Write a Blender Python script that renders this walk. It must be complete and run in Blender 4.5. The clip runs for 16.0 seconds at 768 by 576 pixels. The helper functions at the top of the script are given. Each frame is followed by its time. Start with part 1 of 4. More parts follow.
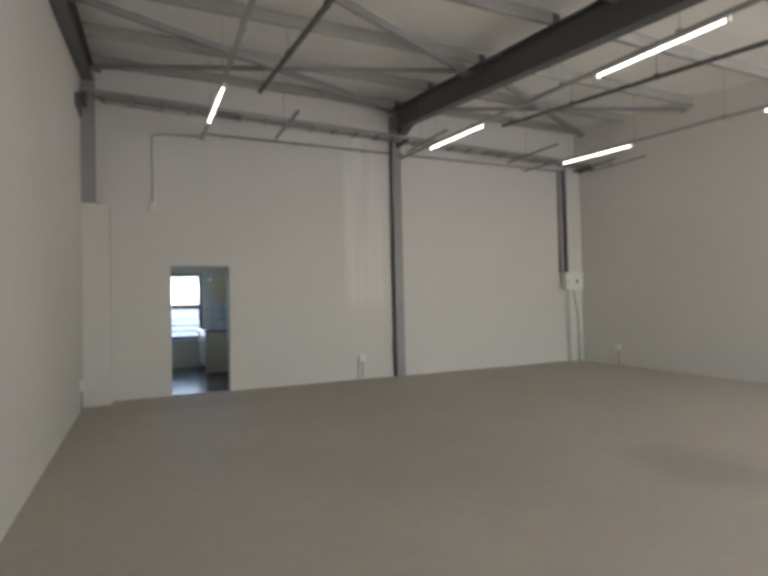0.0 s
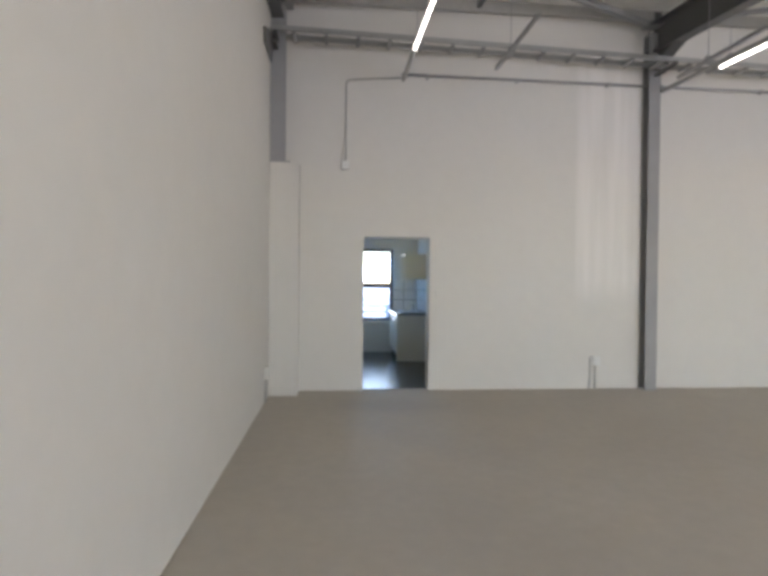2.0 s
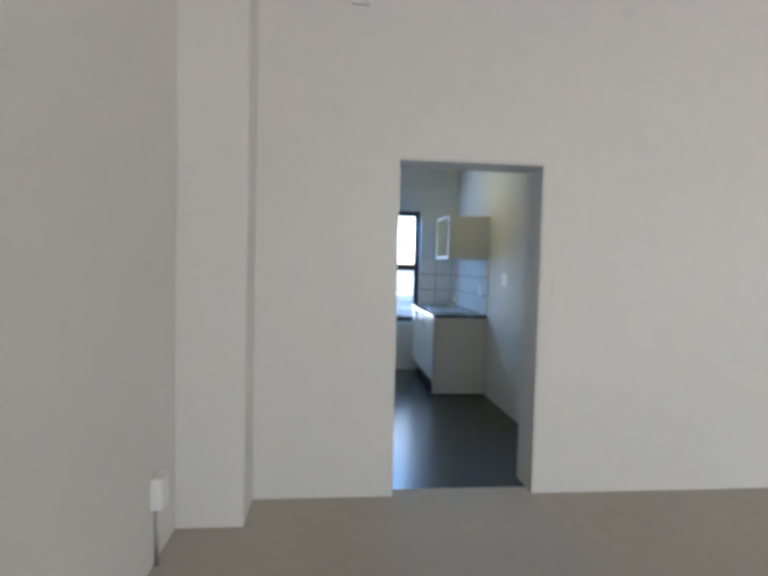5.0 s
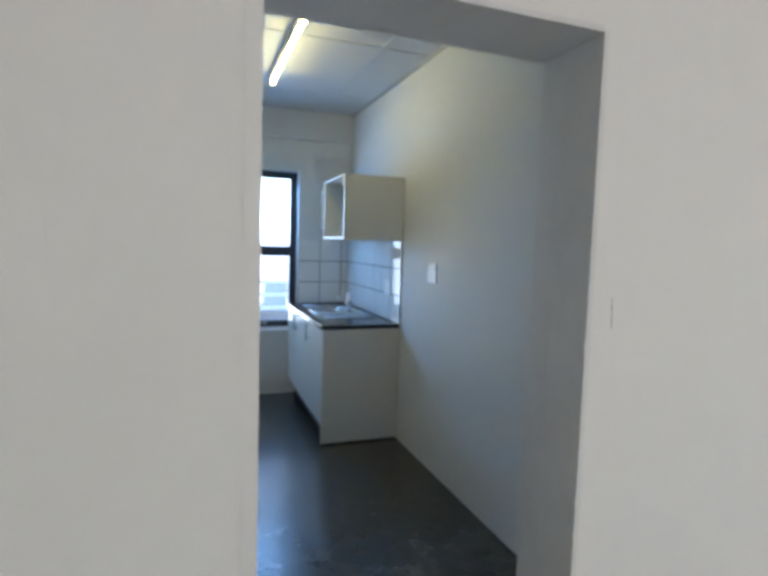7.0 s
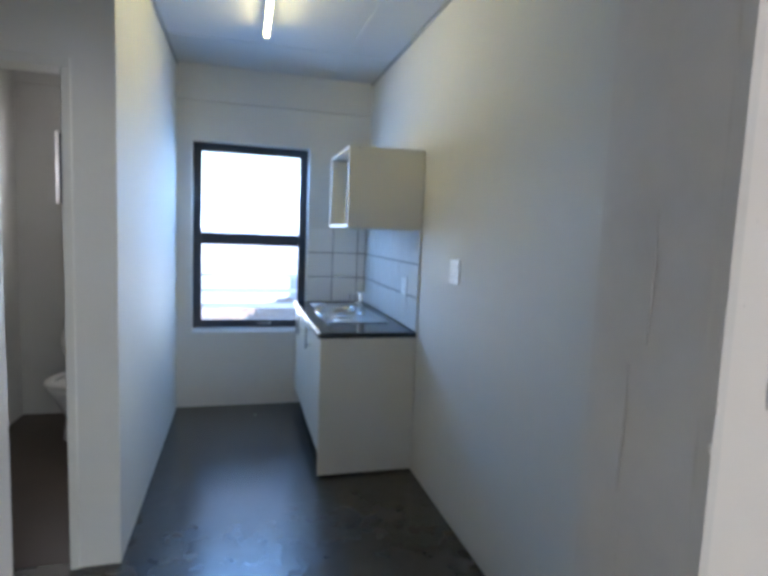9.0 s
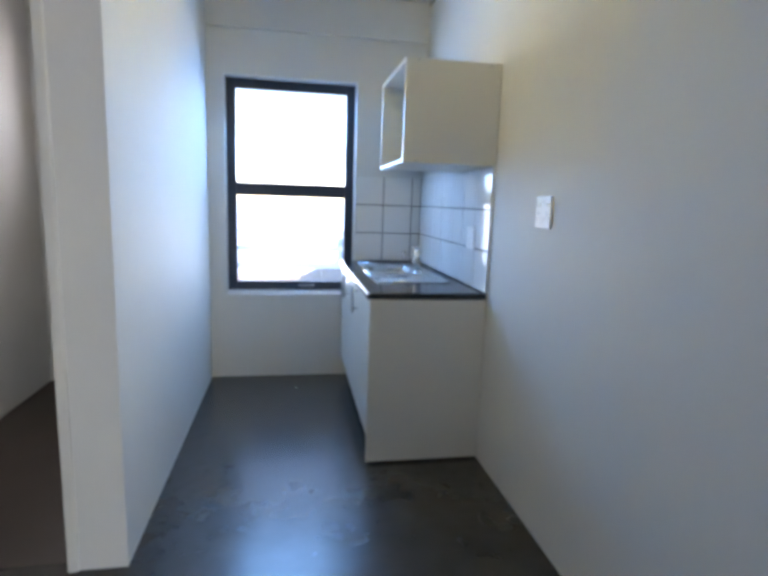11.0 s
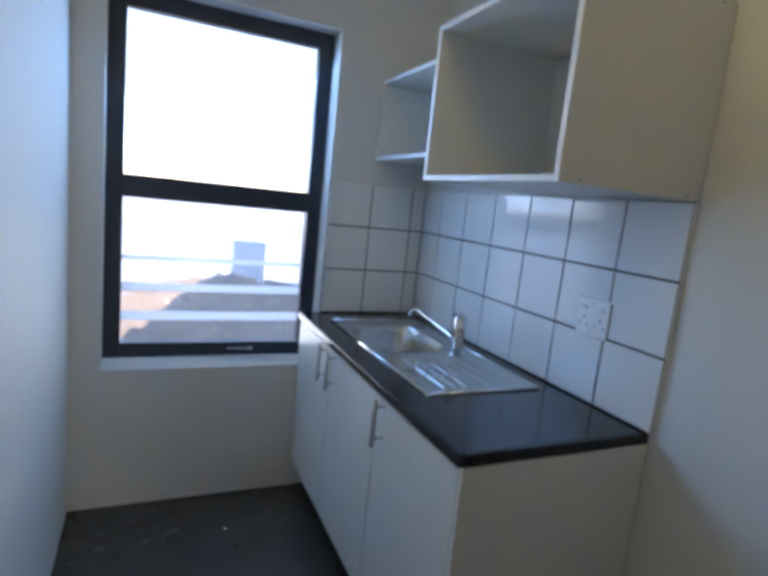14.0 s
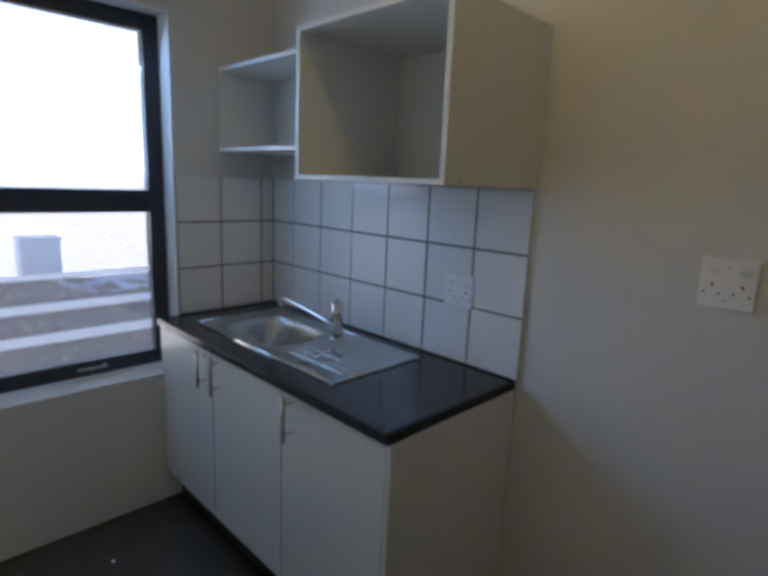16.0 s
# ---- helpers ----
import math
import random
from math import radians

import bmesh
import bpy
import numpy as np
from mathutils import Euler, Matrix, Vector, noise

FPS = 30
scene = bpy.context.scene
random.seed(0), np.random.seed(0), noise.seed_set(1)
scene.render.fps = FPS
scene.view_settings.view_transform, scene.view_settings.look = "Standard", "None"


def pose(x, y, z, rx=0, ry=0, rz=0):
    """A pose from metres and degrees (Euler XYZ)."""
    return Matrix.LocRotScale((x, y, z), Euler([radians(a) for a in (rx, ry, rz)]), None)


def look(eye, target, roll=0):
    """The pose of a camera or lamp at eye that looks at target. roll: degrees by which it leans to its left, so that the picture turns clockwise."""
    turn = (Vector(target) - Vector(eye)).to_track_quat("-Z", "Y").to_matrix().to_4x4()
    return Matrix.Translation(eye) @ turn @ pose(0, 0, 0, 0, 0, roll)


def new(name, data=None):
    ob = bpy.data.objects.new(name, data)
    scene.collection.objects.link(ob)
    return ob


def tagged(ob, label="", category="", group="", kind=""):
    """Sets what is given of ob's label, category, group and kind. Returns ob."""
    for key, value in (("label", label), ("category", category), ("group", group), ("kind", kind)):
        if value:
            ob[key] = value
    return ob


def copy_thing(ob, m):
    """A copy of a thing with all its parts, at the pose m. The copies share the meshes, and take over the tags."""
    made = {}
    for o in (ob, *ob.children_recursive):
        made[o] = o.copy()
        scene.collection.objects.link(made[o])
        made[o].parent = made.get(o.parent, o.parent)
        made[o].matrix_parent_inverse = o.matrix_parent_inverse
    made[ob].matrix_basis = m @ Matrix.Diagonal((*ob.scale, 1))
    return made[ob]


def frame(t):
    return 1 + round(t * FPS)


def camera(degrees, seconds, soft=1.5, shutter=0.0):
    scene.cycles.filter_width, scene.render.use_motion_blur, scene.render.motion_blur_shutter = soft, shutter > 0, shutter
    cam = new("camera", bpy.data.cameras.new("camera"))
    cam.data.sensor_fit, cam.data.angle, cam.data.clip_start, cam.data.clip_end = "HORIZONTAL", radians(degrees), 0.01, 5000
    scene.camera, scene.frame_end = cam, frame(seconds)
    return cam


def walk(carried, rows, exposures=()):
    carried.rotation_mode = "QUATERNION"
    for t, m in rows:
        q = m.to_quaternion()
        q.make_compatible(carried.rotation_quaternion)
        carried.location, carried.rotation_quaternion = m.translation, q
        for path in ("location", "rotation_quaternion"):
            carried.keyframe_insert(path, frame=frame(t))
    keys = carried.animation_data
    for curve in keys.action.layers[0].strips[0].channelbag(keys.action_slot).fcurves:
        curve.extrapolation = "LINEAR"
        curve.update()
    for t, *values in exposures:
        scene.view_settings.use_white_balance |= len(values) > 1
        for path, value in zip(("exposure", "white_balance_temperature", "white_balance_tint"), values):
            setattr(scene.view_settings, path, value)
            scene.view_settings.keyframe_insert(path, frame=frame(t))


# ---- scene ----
cam = camera(72.1, 16.0, soft=4.1)
PATH = [
    (0, (-0.359, -9.157, 1.46), (0.463, -7.335, 1.506), -1.3),
    (0.5, (-0.409, -8.913, 1.443), (0.098, -6.979, 1.455), -1.0),
    (1, (-0.378, -8.436, 1.46), (-0.103, -6.455, 1.442), 0.3),
    (1.5, (-0.374, -7.821, 1.447), (-0.16, -5.832, 1.424), 0.7),
    (2, (-0.349, -7.157, 1.469), (-0.171, -5.165, 1.448), 0.6),
    (2.5, (-0.364, -6.478, 1.438), (-0.211, -4.484, 1.419), 1.2),
    (3, (-0.318, -5.805, 1.428), (-0.179, -3.81, 1.398), 1.1),
    (3.5, (-0.363, -5.152, 1.456), (-0.226, -3.157, 1.414), 1.4),
    (3.7, (-0.381, -4.88, 1.468), (-0.241, -2.885, 1.422), 1.5),
    (5.8, (-0.414, -2.327, 1.446), (-0.031, -0.368, 1.322), 1.8),
    (6, (-0.389, -2.123, 1.448), (0.075, -0.182, 1.318), 2.3),
    (6.5, (-0.274, -1.607, 1.46), (0.402, 0.269, 1.309), 2.3),
    (7, (-0.132, -1.191, 1.494), (0.552, 0.682, 1.333), 1.8),
    (7.5, (-0.018, -0.89, 1.493), (0.663, 0.982, 1.32), 1.8),
    (8, (0.079, -0.703, 1.515), (0.775, 1.164, 1.336), 1.7),
    (8.5, (0.218, -0.593, 1.512), (0.848, 1.296, 1.329), 1.9),
    (9, (0.296, -0.547, 1.496), (0.823, 1.371, 1.294), 2.3),
    (9.2, (0.325, -0.53, 1.488), (0.803, 1.401, 1.281), 1.9),
    (11.3, (0.403, 0.161, 1.329), (0.689, 2.113, 0.997), 1.8),
    (11.5, (0.426, 0.266, 1.341), (0.602, 2.23, 1.005), 1.5),
    (12, (0.448, 0.508, 1.357), (0.463, 2.482, 1.037), 2.4),
    (12.5, (0.441, 0.801, 1.364), (0.485, 2.773, 1.035), 3.2),
    (13, (0.369, 1.071, 1.377), (0.535, 3.037, 1.052), 4.0),
    (13.5, (0.247, 1.388, 1.428), (0.633, 3.324, 1.103), 4.6),
    (14, (0.09, 1.59, 1.445), (0.908, 3.387, 1.128), 6.0),
    (14.5, (-0.065, 1.695, 1.471), (1.172, 3.22, 1.093), 4.6),
    (15, (-0.123, 1.701, 1.479), (1.18, 3.164, 1.075), 4.4),
    (15.5, (-0.143, 1.681, 1.515), (1.21, 3.098, 1.112), 3.3),
    (16, (-0.153, 1.666, 1.531), (1.237, 3.049, 1.139), 2.4),
]
walk(cam, [(t, look(eye, target, roll)) for t, eye, target, roll in PATH],
     exposures=[(0, 1.75, 6850, 12.5), (0.5, 2.1, 6750, 12.5), (1.0, 2.15, 6650, 12.5), (1.5, 2.23, 6600, 13.5), (2.5, 2.38, 6600, 14.5), (3.5, 2.34, 6600, 15), (6.0, 2.54, 6250, 13), (9.0, 2.69, 6280, 17.5), (11.5, 3.0, 6450, 20.5), (13.0, 2.81, 6550, 21.5), (14.0, 2.23, 6850, 21), (14.5, 1.95, 7100, 21.5), (16, 1.64, 7850, 25)])

# ---- world, sun and daylight ----
SUN_ELEVATION, SUN_AZIMUTH = 38, 205   # degrees; azimuth clockwise from +y
world = bpy.data.worlds.new("sky")
scene.world = world
world.use_nodes = True
wn = world.node_tree
sky = wn.nodes.new("ShaderNodeTexSky")
sky.sky_type = "NISHITA"
sky.sun_disc = False
sky.sun_elevation, sky.sun_rotation = radians(SUN_ELEVATION), radians(SUN_AZIMUTH)
sky.air_density, sky.dust_density, sky.ozone_density = 1.1, 0.15, 3.0
wn.nodes["Background"].inputs[1].default_value = 0.15
wn.links.new(sky.outputs[0], wn.nodes["Background"].inputs[0])

sun = new("sun", bpy.data.lights.new("sun", "SUN"))
sun.data.energy, sun.data.angle, sun.data.color = 5.0, radians(0.5), (1.0, 0.95, 0.88)
az, el = radians(SUN_AZIMUTH), radians(SUN_ELEVATION)
sun.matrix_world = look((20 * math.sin(az) * math.cos(el), 20 * math.cos(az) * math.cos(el), 20 * math.sin(el)), (0, 0, 0))

# daylight of the open loading door in the front wall
door_sky = new("loading_door_daylight", bpy.data.lights.new("loading_door_daylight", "AREA"))
door_sky.data.shape, door_sky.data.size, door_sky.data.size_y = "RECTANGLE", 5.6, 3.3
door_sky.data.energy, door_sky.data.color = 41, (1.0, 0.975, 0.94)
door_sky.matrix_world = look((5.6, -12.95, 1.75), (6.0, 0, 10.5))

# daylight of the sky in the upper light of the kitchenette window
window_sky = new("window_daylight", bpy.data.lights.new("window_daylight", "AREA"))
window_sky.data.shape, window_sky.data.size, window_sky.data.size_y = "RECTANGLE", 0.82, 0.68
window_sky.data.energy, window_sky.data.color = 3.2, (0.20, 0.50, 1.0)
window_sky.matrix_world = look((0.384, 4.175, 1.785), (1.0, 0, -0.6))
# light of the low sky and the bright yard in its lower light
yard_glow = new("yard_daylight", bpy.data.lights.new("yard_daylight", "AREA"))
yard_glow.data.shape, yard_glow.data.size, yard_glow.data.size_y = "RECTANGLE", 0.80, 0.64
yard_glow.data.energy, yard_glow.data.color, yard_glow.data.spread = 0.40, (0.70, 0.85, 1.0), radians(65)
yard_glow.matrix_world = look((0.384, 4.088, 1.037), (0.384, 0, 1.45))
toilet_sky = new("toilet_window_daylight", bpy.data.lights.new("toilet_window_daylight", "AREA"))
toilet_sky.data.shape, toilet_sky.data.size, toilet_sky.data.size_y = "RECTANGLE", 0.38, 0.42
toilet_sky.data.energy, toilet_sky.data.color = 0.95, (1.0, 0.95, 0.9)
toilet_sky.matrix_world = look((-0.80, 4.185, 1.90), (-0.80, 0, 0.8))


# ---- materials ----
def brick_courses(m, pos, bn, strength):
    """Faint brick courses that show through the paint, added before a bump node."""
    n, l = m.node_tree.nodes, m.node_tree.links
    xyz, along, flat, brick = n.new("ShaderNodeSeparateXYZ"), n.new("ShaderNodeMath"), n.new("ShaderNodeCombineXYZ"), n.new("ShaderNodeTexBrick")
    l.new(pos.outputs["Position"], xyz.inputs[0])
    l.new(xyz.outputs[0], along.inputs[0])
    l.new(xyz.outputs[1], along.inputs[1])
    l.new(along.outputs[0], flat.inputs[0])
    l.new(xyz.outputs[2], flat.inputs[1])
    l.new(flat.outputs[0], brick.inputs["Vector"])
    for key, value in (("Scale", 1.0), ("Mortar Size", 0.008), ("Mortar Smooth", 1.0), ("Brick Width", 0.23), ("Row Height", 0.085)):
        brick.inputs[key].default_value = value
    low = n.new("ShaderNodeBump")
    low.invert = True
    low.inputs["Strength"].default_value, low.inputs["Distance"].default_value = strength, 0.01
    l.new(brick.outputs["Fac"], low.inputs["Height"])
    l.new(low.outputs[0], bn.inputs["Normal"])
    return bn


def material(name, colour, rough=0.6, metal=0.0, vary=0.06, grain=18.0, blotch=1.1, bump=0.05, bump_scale=60.0,
             tint=None, spread=0.0, rough_vary=0.08, coat=0.0, detail=5, courses=0.0):
    """A surface with blotches and grain in its colour and gloss and a fine relief. tint, spread: stain colour and how much of it."""
    m = bpy.data.materials.new(name)
    m.use_nodes = True
    n, l = m.node_tree.nodes, m.node_tree.links
    b = n["Principled BSDF"]
    pos = n.new("ShaderNodeNewGeometry")
    big, small = n.new("ShaderNodeTexNoise"), n.new("ShaderNodeTexNoise")
    for tex, s, d in ((big, blotch, min(4, detail)), (small, grain, detail)):
        tex.inputs["Scale"].default_value, tex.inputs["Detail"].default_value = s, d
        l.new(pos.outputs["Position"], tex.inputs["Vector"])
    add = n.new("ShaderNodeMath")
    add.operation = "ADD"
    l.new(big.outputs["Fac"], add.inputs[0])
    l.new(small.outputs["Fac"], add.inputs[1])
    span = n.new("ShaderNodeMapRange")
    span.inputs[1].default_value, span.inputs[2].default_value = 0.6, 1.4
    span.inputs[3].default_value, span.inputs[4].default_value = 1 - vary, 1 + vary
    l.new(add.outputs[0], span.inputs[0])
    scale = n.new("ShaderNodeVectorMath")
    scale.operation = "SCALE"
    scale.inputs[0].default_value = colour
    l.new(span.outputs[0], scale.inputs["Scale"])
    out = scale.outputs[0]
    if tint:
        spots = n.new("ShaderNodeTexNoise")
        spots.inputs["Scale"].default_value, spots.inputs["Detail"].default_value = blotch * 0.7, 8
        spots.inputs["Roughness"].default_value = 0.65
        l.new(pos.outputs["Position"], spots.inputs["Vector"])
        cut = n.new("ShaderNodeMapRange")
        cut.inputs[1].default_value, cut.inputs[2].default_value = 0.35, 0.75
        cut.inputs[4].default_value = spread
        l.new(spots.outputs["Fac"], cut.inputs[0])
        mix = n.new("ShaderNodeMix")
        mix.data_type = "RGBA"
        l.new(cut.outputs[0], mix.inputs[0])
        l.new(out, mix.inputs[6])
        mix.inputs[7].default_value = (*tint, 1)
        out = mix.outputs[2]
    l.new(out, b.inputs["Base Color"])
    gloss = n.new("ShaderNodeMapRange")
    gloss.inputs[1].default_value, gloss.inputs[2].default_value = 0.3, 0.7
    gloss.inputs[3].default_value, gloss.inputs[4].default_value = max(0.02, rough - rough_vary), min(1, rough + rough_vary)
    l.new(big.outputs["Fac"], gloss.inputs[0])
    l.new(gloss.outputs[0], b.inputs["Roughness"])
    b.inputs["Metallic"].default_value = metal
    b.inputs["Coat Weight"].default_value = coat
    if bump:
        relief = n.new("ShaderNodeTexNoise")
        relief.inputs["Scale"].default_value, relief.inputs["Detail"].default_value = bump_scale, 5
        l.new(pos.outputs["Position"], relief.inputs["Vector"])
        bn = n.new("ShaderNodeBump")
        bn.inputs["Strength"].default_value, bn.inputs["Distance"].default_value = bump, 0.02
        if courses:
            bn = brick_courses(m, pos, bn, courses)
        l.new(relief.outputs["Fac"], bn.inputs["Height"])
        l.new(bn.outputs[0], b.inputs["Normal"])
    return m


def emitter(name, colour, strength):
    m = bpy.data.materials.new(name)
    m.use_nodes = True
    b = m.node_tree.nodes["Principled BSDF"]
    b.inputs["Base Color"].default_value = (0.9, 0.9, 0.9, 1)
    b.inputs["Emission Color"].default_value = (*colour, 1)
    b.inputs["Emission Strength"].default_value = strength
    return m


def lighter_patch(m, x0, x1, z0, z1, colour):
    """A lighter patch in ragged upright strokes between x0 and x1."""
    n, l = m.node_tree.nodes, m.node_tree.links
    b = n["Principled BSDF"]
    under = b.inputs["Base Color"].links[0].from_socket
    pos = n.new("ShaderNodeNewGeometry")
    xyz = n.new("ShaderNodeSeparateXYZ")
    l.new(pos.outputs["Position"], xyz.inputs[0])
    stroke = n.new("ShaderNodeTexNoise")
    stretch = n.new("ShaderNodeVectorMath")
    stretch.operation = "MULTIPLY"
    stretch.inputs[1].default_value = (4.5, 1, 0.25)
    l.new(pos.outputs["Position"], stretch.inputs[0])
    l.new(stretch.outputs[0], stroke.inputs["Vector"])
    stroke.inputs["Scale"].default_value, stroke.inputs["Detail"].default_value = 1.6, 3

    def ramp(src, a, b_):
        r = n.new("ShaderNodeMapRange")
        r.interpolation_type = "SMOOTHSTEP"
        r.inputs[1].default_value, r.inputs[2].default_value = a, b_
        l.new(src, r.inputs[0])
        return r.outputs[0]

    def times(p, q):
        k = n.new("ShaderNodeMath")
        k.operation = "MULTIPLY"
        l.new(p, k.inputs[0])
        l.new(q, k.inputs[1])
        return k.outputs[0]
    f = times(times(ramp(xyz.outputs[0], x0, x0 + 0.08), ramp(xyz.outputs[0], x1 + 0.2, x1)),
              times(ramp(xyz.outputs[2], z0, z0 + 0.5), ramp(xyz.outputs[2], z1 + 0.3, z1)))
    f = times(f, ramp(stroke.outputs["Fac"], 0.05, 0.75))
    mix = n.new("ShaderNodeMix")
    mix.data_type = "RGBA"
    l.new(f, mix.inputs[0])
    l.new(under, mix.inputs[6])
    mix.inputs[7].default_value = (*colour, 1)
    l.new(mix.outputs[2], b.inputs["Base Color"])


WALL = material("painted_plaster", (0.737, 0.715, 0.678), 0.62, vary=0.025, grain=7, blotch=0.6, bump=0.12, bump_scale=14,
                tint=(0.66, 0.63, 0.58), spread=0.35, courses=0.025)
REAR = material("painted_plaster_rear", (0.737, 0.715, 0.678), 0.55, vary=0.025, grain=7, blotch=0.6, bump=0.12, bump_scale=14,
                tint=(0.66, 0.63, 0.58), spread=0.35, courses=0.025)
lighter_patch(REAR, 2.95, 3.85, 1.1, 4.6, (0.86, 0.83, 0.80))
KWALL = material("kitchen_wall_paint", (0.68, 0.675, 0.645), 0.68, vary=0.02, grain=9, blotch=0.9, bump=0.06, bump_scale=25,
                 tint=(0.70, 0.68, 0.62), spread=0.3)
REVEAL = material("rough_plaster_reveal", (0.64, 0.63, 0.60), 0.75, vary=0.07, grain=16, blotch=3.0, bump=0.12, bump_scale=7,
                  tint=(0.72, 0.71, 0.68), spread=0.8)
CONCRETE = material("power_floated_concrete", (0.56, 0.512, 0.44), 0.72, vary=0.07, grain=9, blotch=0.7, bump=0.08, bump_scale=45,
                    tint=(0.43, 0.39, 0.34), spread=0.5, rough_vary=0.12)


def floor_stain(m, x, y, rx, ry, colour, most):
    """An old damp stain with a ragged edge on a floor."""
    n, l = m.node_tree.nodes, m.node_tree.links
    b = n["Principled BSDF"]
    under = b.inputs["Base Color"].links[0].from_socket
    pos, mapping, far = n.new("ShaderNodeNewGeometry"), n.new("ShaderNodeMapping"), n.new("ShaderNodeVectorMath")
    mapping.inputs["Location"].default_value = (-x / rx, -y / ry, 0)
    mapping.inputs["Scale"].default_value = (1 / rx, 1 / ry, 1)
    far.operation = "LENGTH"
    rag = n.new("ShaderNodeTexNoise")
    rag.inputs["Scale"].default_value, rag.inputs["Detail"].default_value = 1.7, 5
    l.new(pos.outputs["Position"], mapping.inputs[0])
    l.new(pos.outputs["Position"], rag.inputs["Vector"])
    l.new(mapping.outputs[0], far.inputs[0])
    add = n.new("ShaderNodeMath")
    add.operation = "ADD"
    l.new(far.outputs["Value"], add.inputs[0])
    l.new(rag.outputs["Fac"], add.inputs[1])
    fade = n.new("ShaderNodeMapRange")
    fade.interpolation_type = "SMOOTHSTEP"
    fade.inputs[1].default_value, fade.inputs[2].default_value, fade.inputs[3].default_value, fade.inputs[4].default_value = 0.7, 1.6, most, 0.0
    l.new(add.outputs[0], fade.inputs[0])
    mix = n.new("ShaderNodeMix")
    mix.data_type = "RGBA"
    l.new(fade.outputs[0], mix.inputs[0])
    l.new(under, mix.inputs[6])
    mix.inputs[7].default_value = (*colour, 1)
    l.new(mix.outputs[2], b.inputs["Base Color"])


floor_stain(CONCRETE, 3.9, -6.2, 0.7, 0.8, (0.36, 0.33, 0.30), 0.6)
floor_stain(CONCRETE, 0.4, -0.9, 1.0, 0.5, (0.42, 0.39, 0.355), 0.5)
SCREED = material("dark_grey_screed", (0.046, 0.041, 0.034), 0.25, vary=0.28, grain=6.0, blotch=1.5, bump=0.0, rough_vary=0.0, detail=4)


def cloudy_gloss(m, low, high, scale):
    """Gloss that comes and goes in clouds, as on a floor polished by trowel."""
    n, l = m.node_tree.nodes, m.node_tree.links
    pos, cloud, ramp = n.new("ShaderNodeNewGeometry"), n.new("ShaderNodeTexNoise"), n.new("ShaderNodeMapRange")
    cloud.inputs["Scale"].default_value, cloud.inputs["Detail"].default_value, cloud.inputs["Roughness"].default_value = scale, 4, 0.5
    ramp.inputs[1].default_value, ramp.inputs[2].default_value, ramp.inputs[3].default_value, ramp.inputs[4].default_value = 0.36, 0.66, low, high
    l.new(pos.outputs["Position"], cloud.inputs["Vector"])
    l.new(cloud.outputs["Fac"], ramp.inputs[0])
    l.new(ramp.outputs[0], n["Principled BSDF"].inputs["Specular IOR Level"])


cloudy_gloss(SCREED, 0.68, 0.86, 18.0)
BROWN = material("dark_brown_screed", (0.085, 0.062, 0.047), 0.4, vary=0.15, grain=3, blotch=1.0, bump=0.0, rough_vary=0.05, detail=1)
CEIL = material("ceiling_board", (0.62, 0.62, 0.61), 0.6, vary=0.02, bump=0.03)
FOIL = material("white_roof_insulation", (0.90, 0.89, 0.86), 0.5, vary=0.05, grain=2.5, blotch=0.6, bump=0.3, bump_scale=3.5)
STEEL = material("grey_painted_steel", (0.12, 0.12, 0.122), 0.42, vary=0.12, grain=5, blotch=2, bump=0.03,
                 tint=(0.12, 0.12, 0.12), spread=0.5)
COLUMN = material("grey_column_paint", (0.35, 0.35, 0.355), 0.45, vary=0.08, grain=5, blotch=2, bump=0.03,
                  tint=(0.29, 0.29, 0.295), spread=0.5)
GALV = material("galvanised_steel", (0.46, 0.46, 0.45), 0.45, 0.7, vary=0.12, grain=30, blotch=4, bump=0.03)
PURLIN = material("galvanised_purlin", (0.45, 0.445, 0.43), 0.5, 0.1, vary=0.1, grain=20, blotch=3, bump=0.02)
WHITE = material("white_enamel", (0.80, 0.80, 0.78), 0.35, vary=0.02, bump=0.0)
PLASTIC = material("white_plastic", (0.86, 0.85, 0.82), 0.38, vary=0.02, bump=0.0)
BLACK = material("black_plastic", (0.02, 0.02, 0.02), 0.5, vary=0.1, bump=0.0)
BOARD = material("white_melamine_board", (0.69, 0.68, 0.63), 0.38, vary=0.02, grain=4, bump=0.02)
EDGE = material("white_edging", (0.82, 0.82, 0.80), 0.35, vary=0.02, bump=0.0)
GRANITE = material("polished_black_granite", (0.018, 0.018, 0.019), 0.14, vary=0.5, grain=240, blotch=60, bump=0.0,
                   tint=(0.045, 0.045, 0.05), spread=0.7, rough_vary=0.04)
GRANITE.node_tree.nodes["Principled BSDF"].inputs["Specular IOR Level"].default_value = 0.3
INOX = material("brushed_stainless_steel", (0.56, 0.56, 0.55), 0.28, 1.0, vary=0.06, grain=40, blotch=5, bump=0.02, bump_scale=90, rough_vary=0.05)
CHROME = material("chrome", (0.72, 0.72, 0.72), 0.10, 1.0, vary=0.02, bump=0.0, rough_vary=0.04)
TILE = material("glazed_white_tile", (0.80, 0.80, 0.78), 0.09, vary=0.02, grain=3, bump=0.02, bump_scale=8, rough_vary=0.03)
GROUT = material("dark_grey_grout", (0.035, 0.035, 0.037), 0.85, vary=0.2, bump=0.1)
ALU = material("charcoal_aluminium", (0.032, 0.040, 0.056), 0.40, 0.3, vary=0.1, bump=0.0)
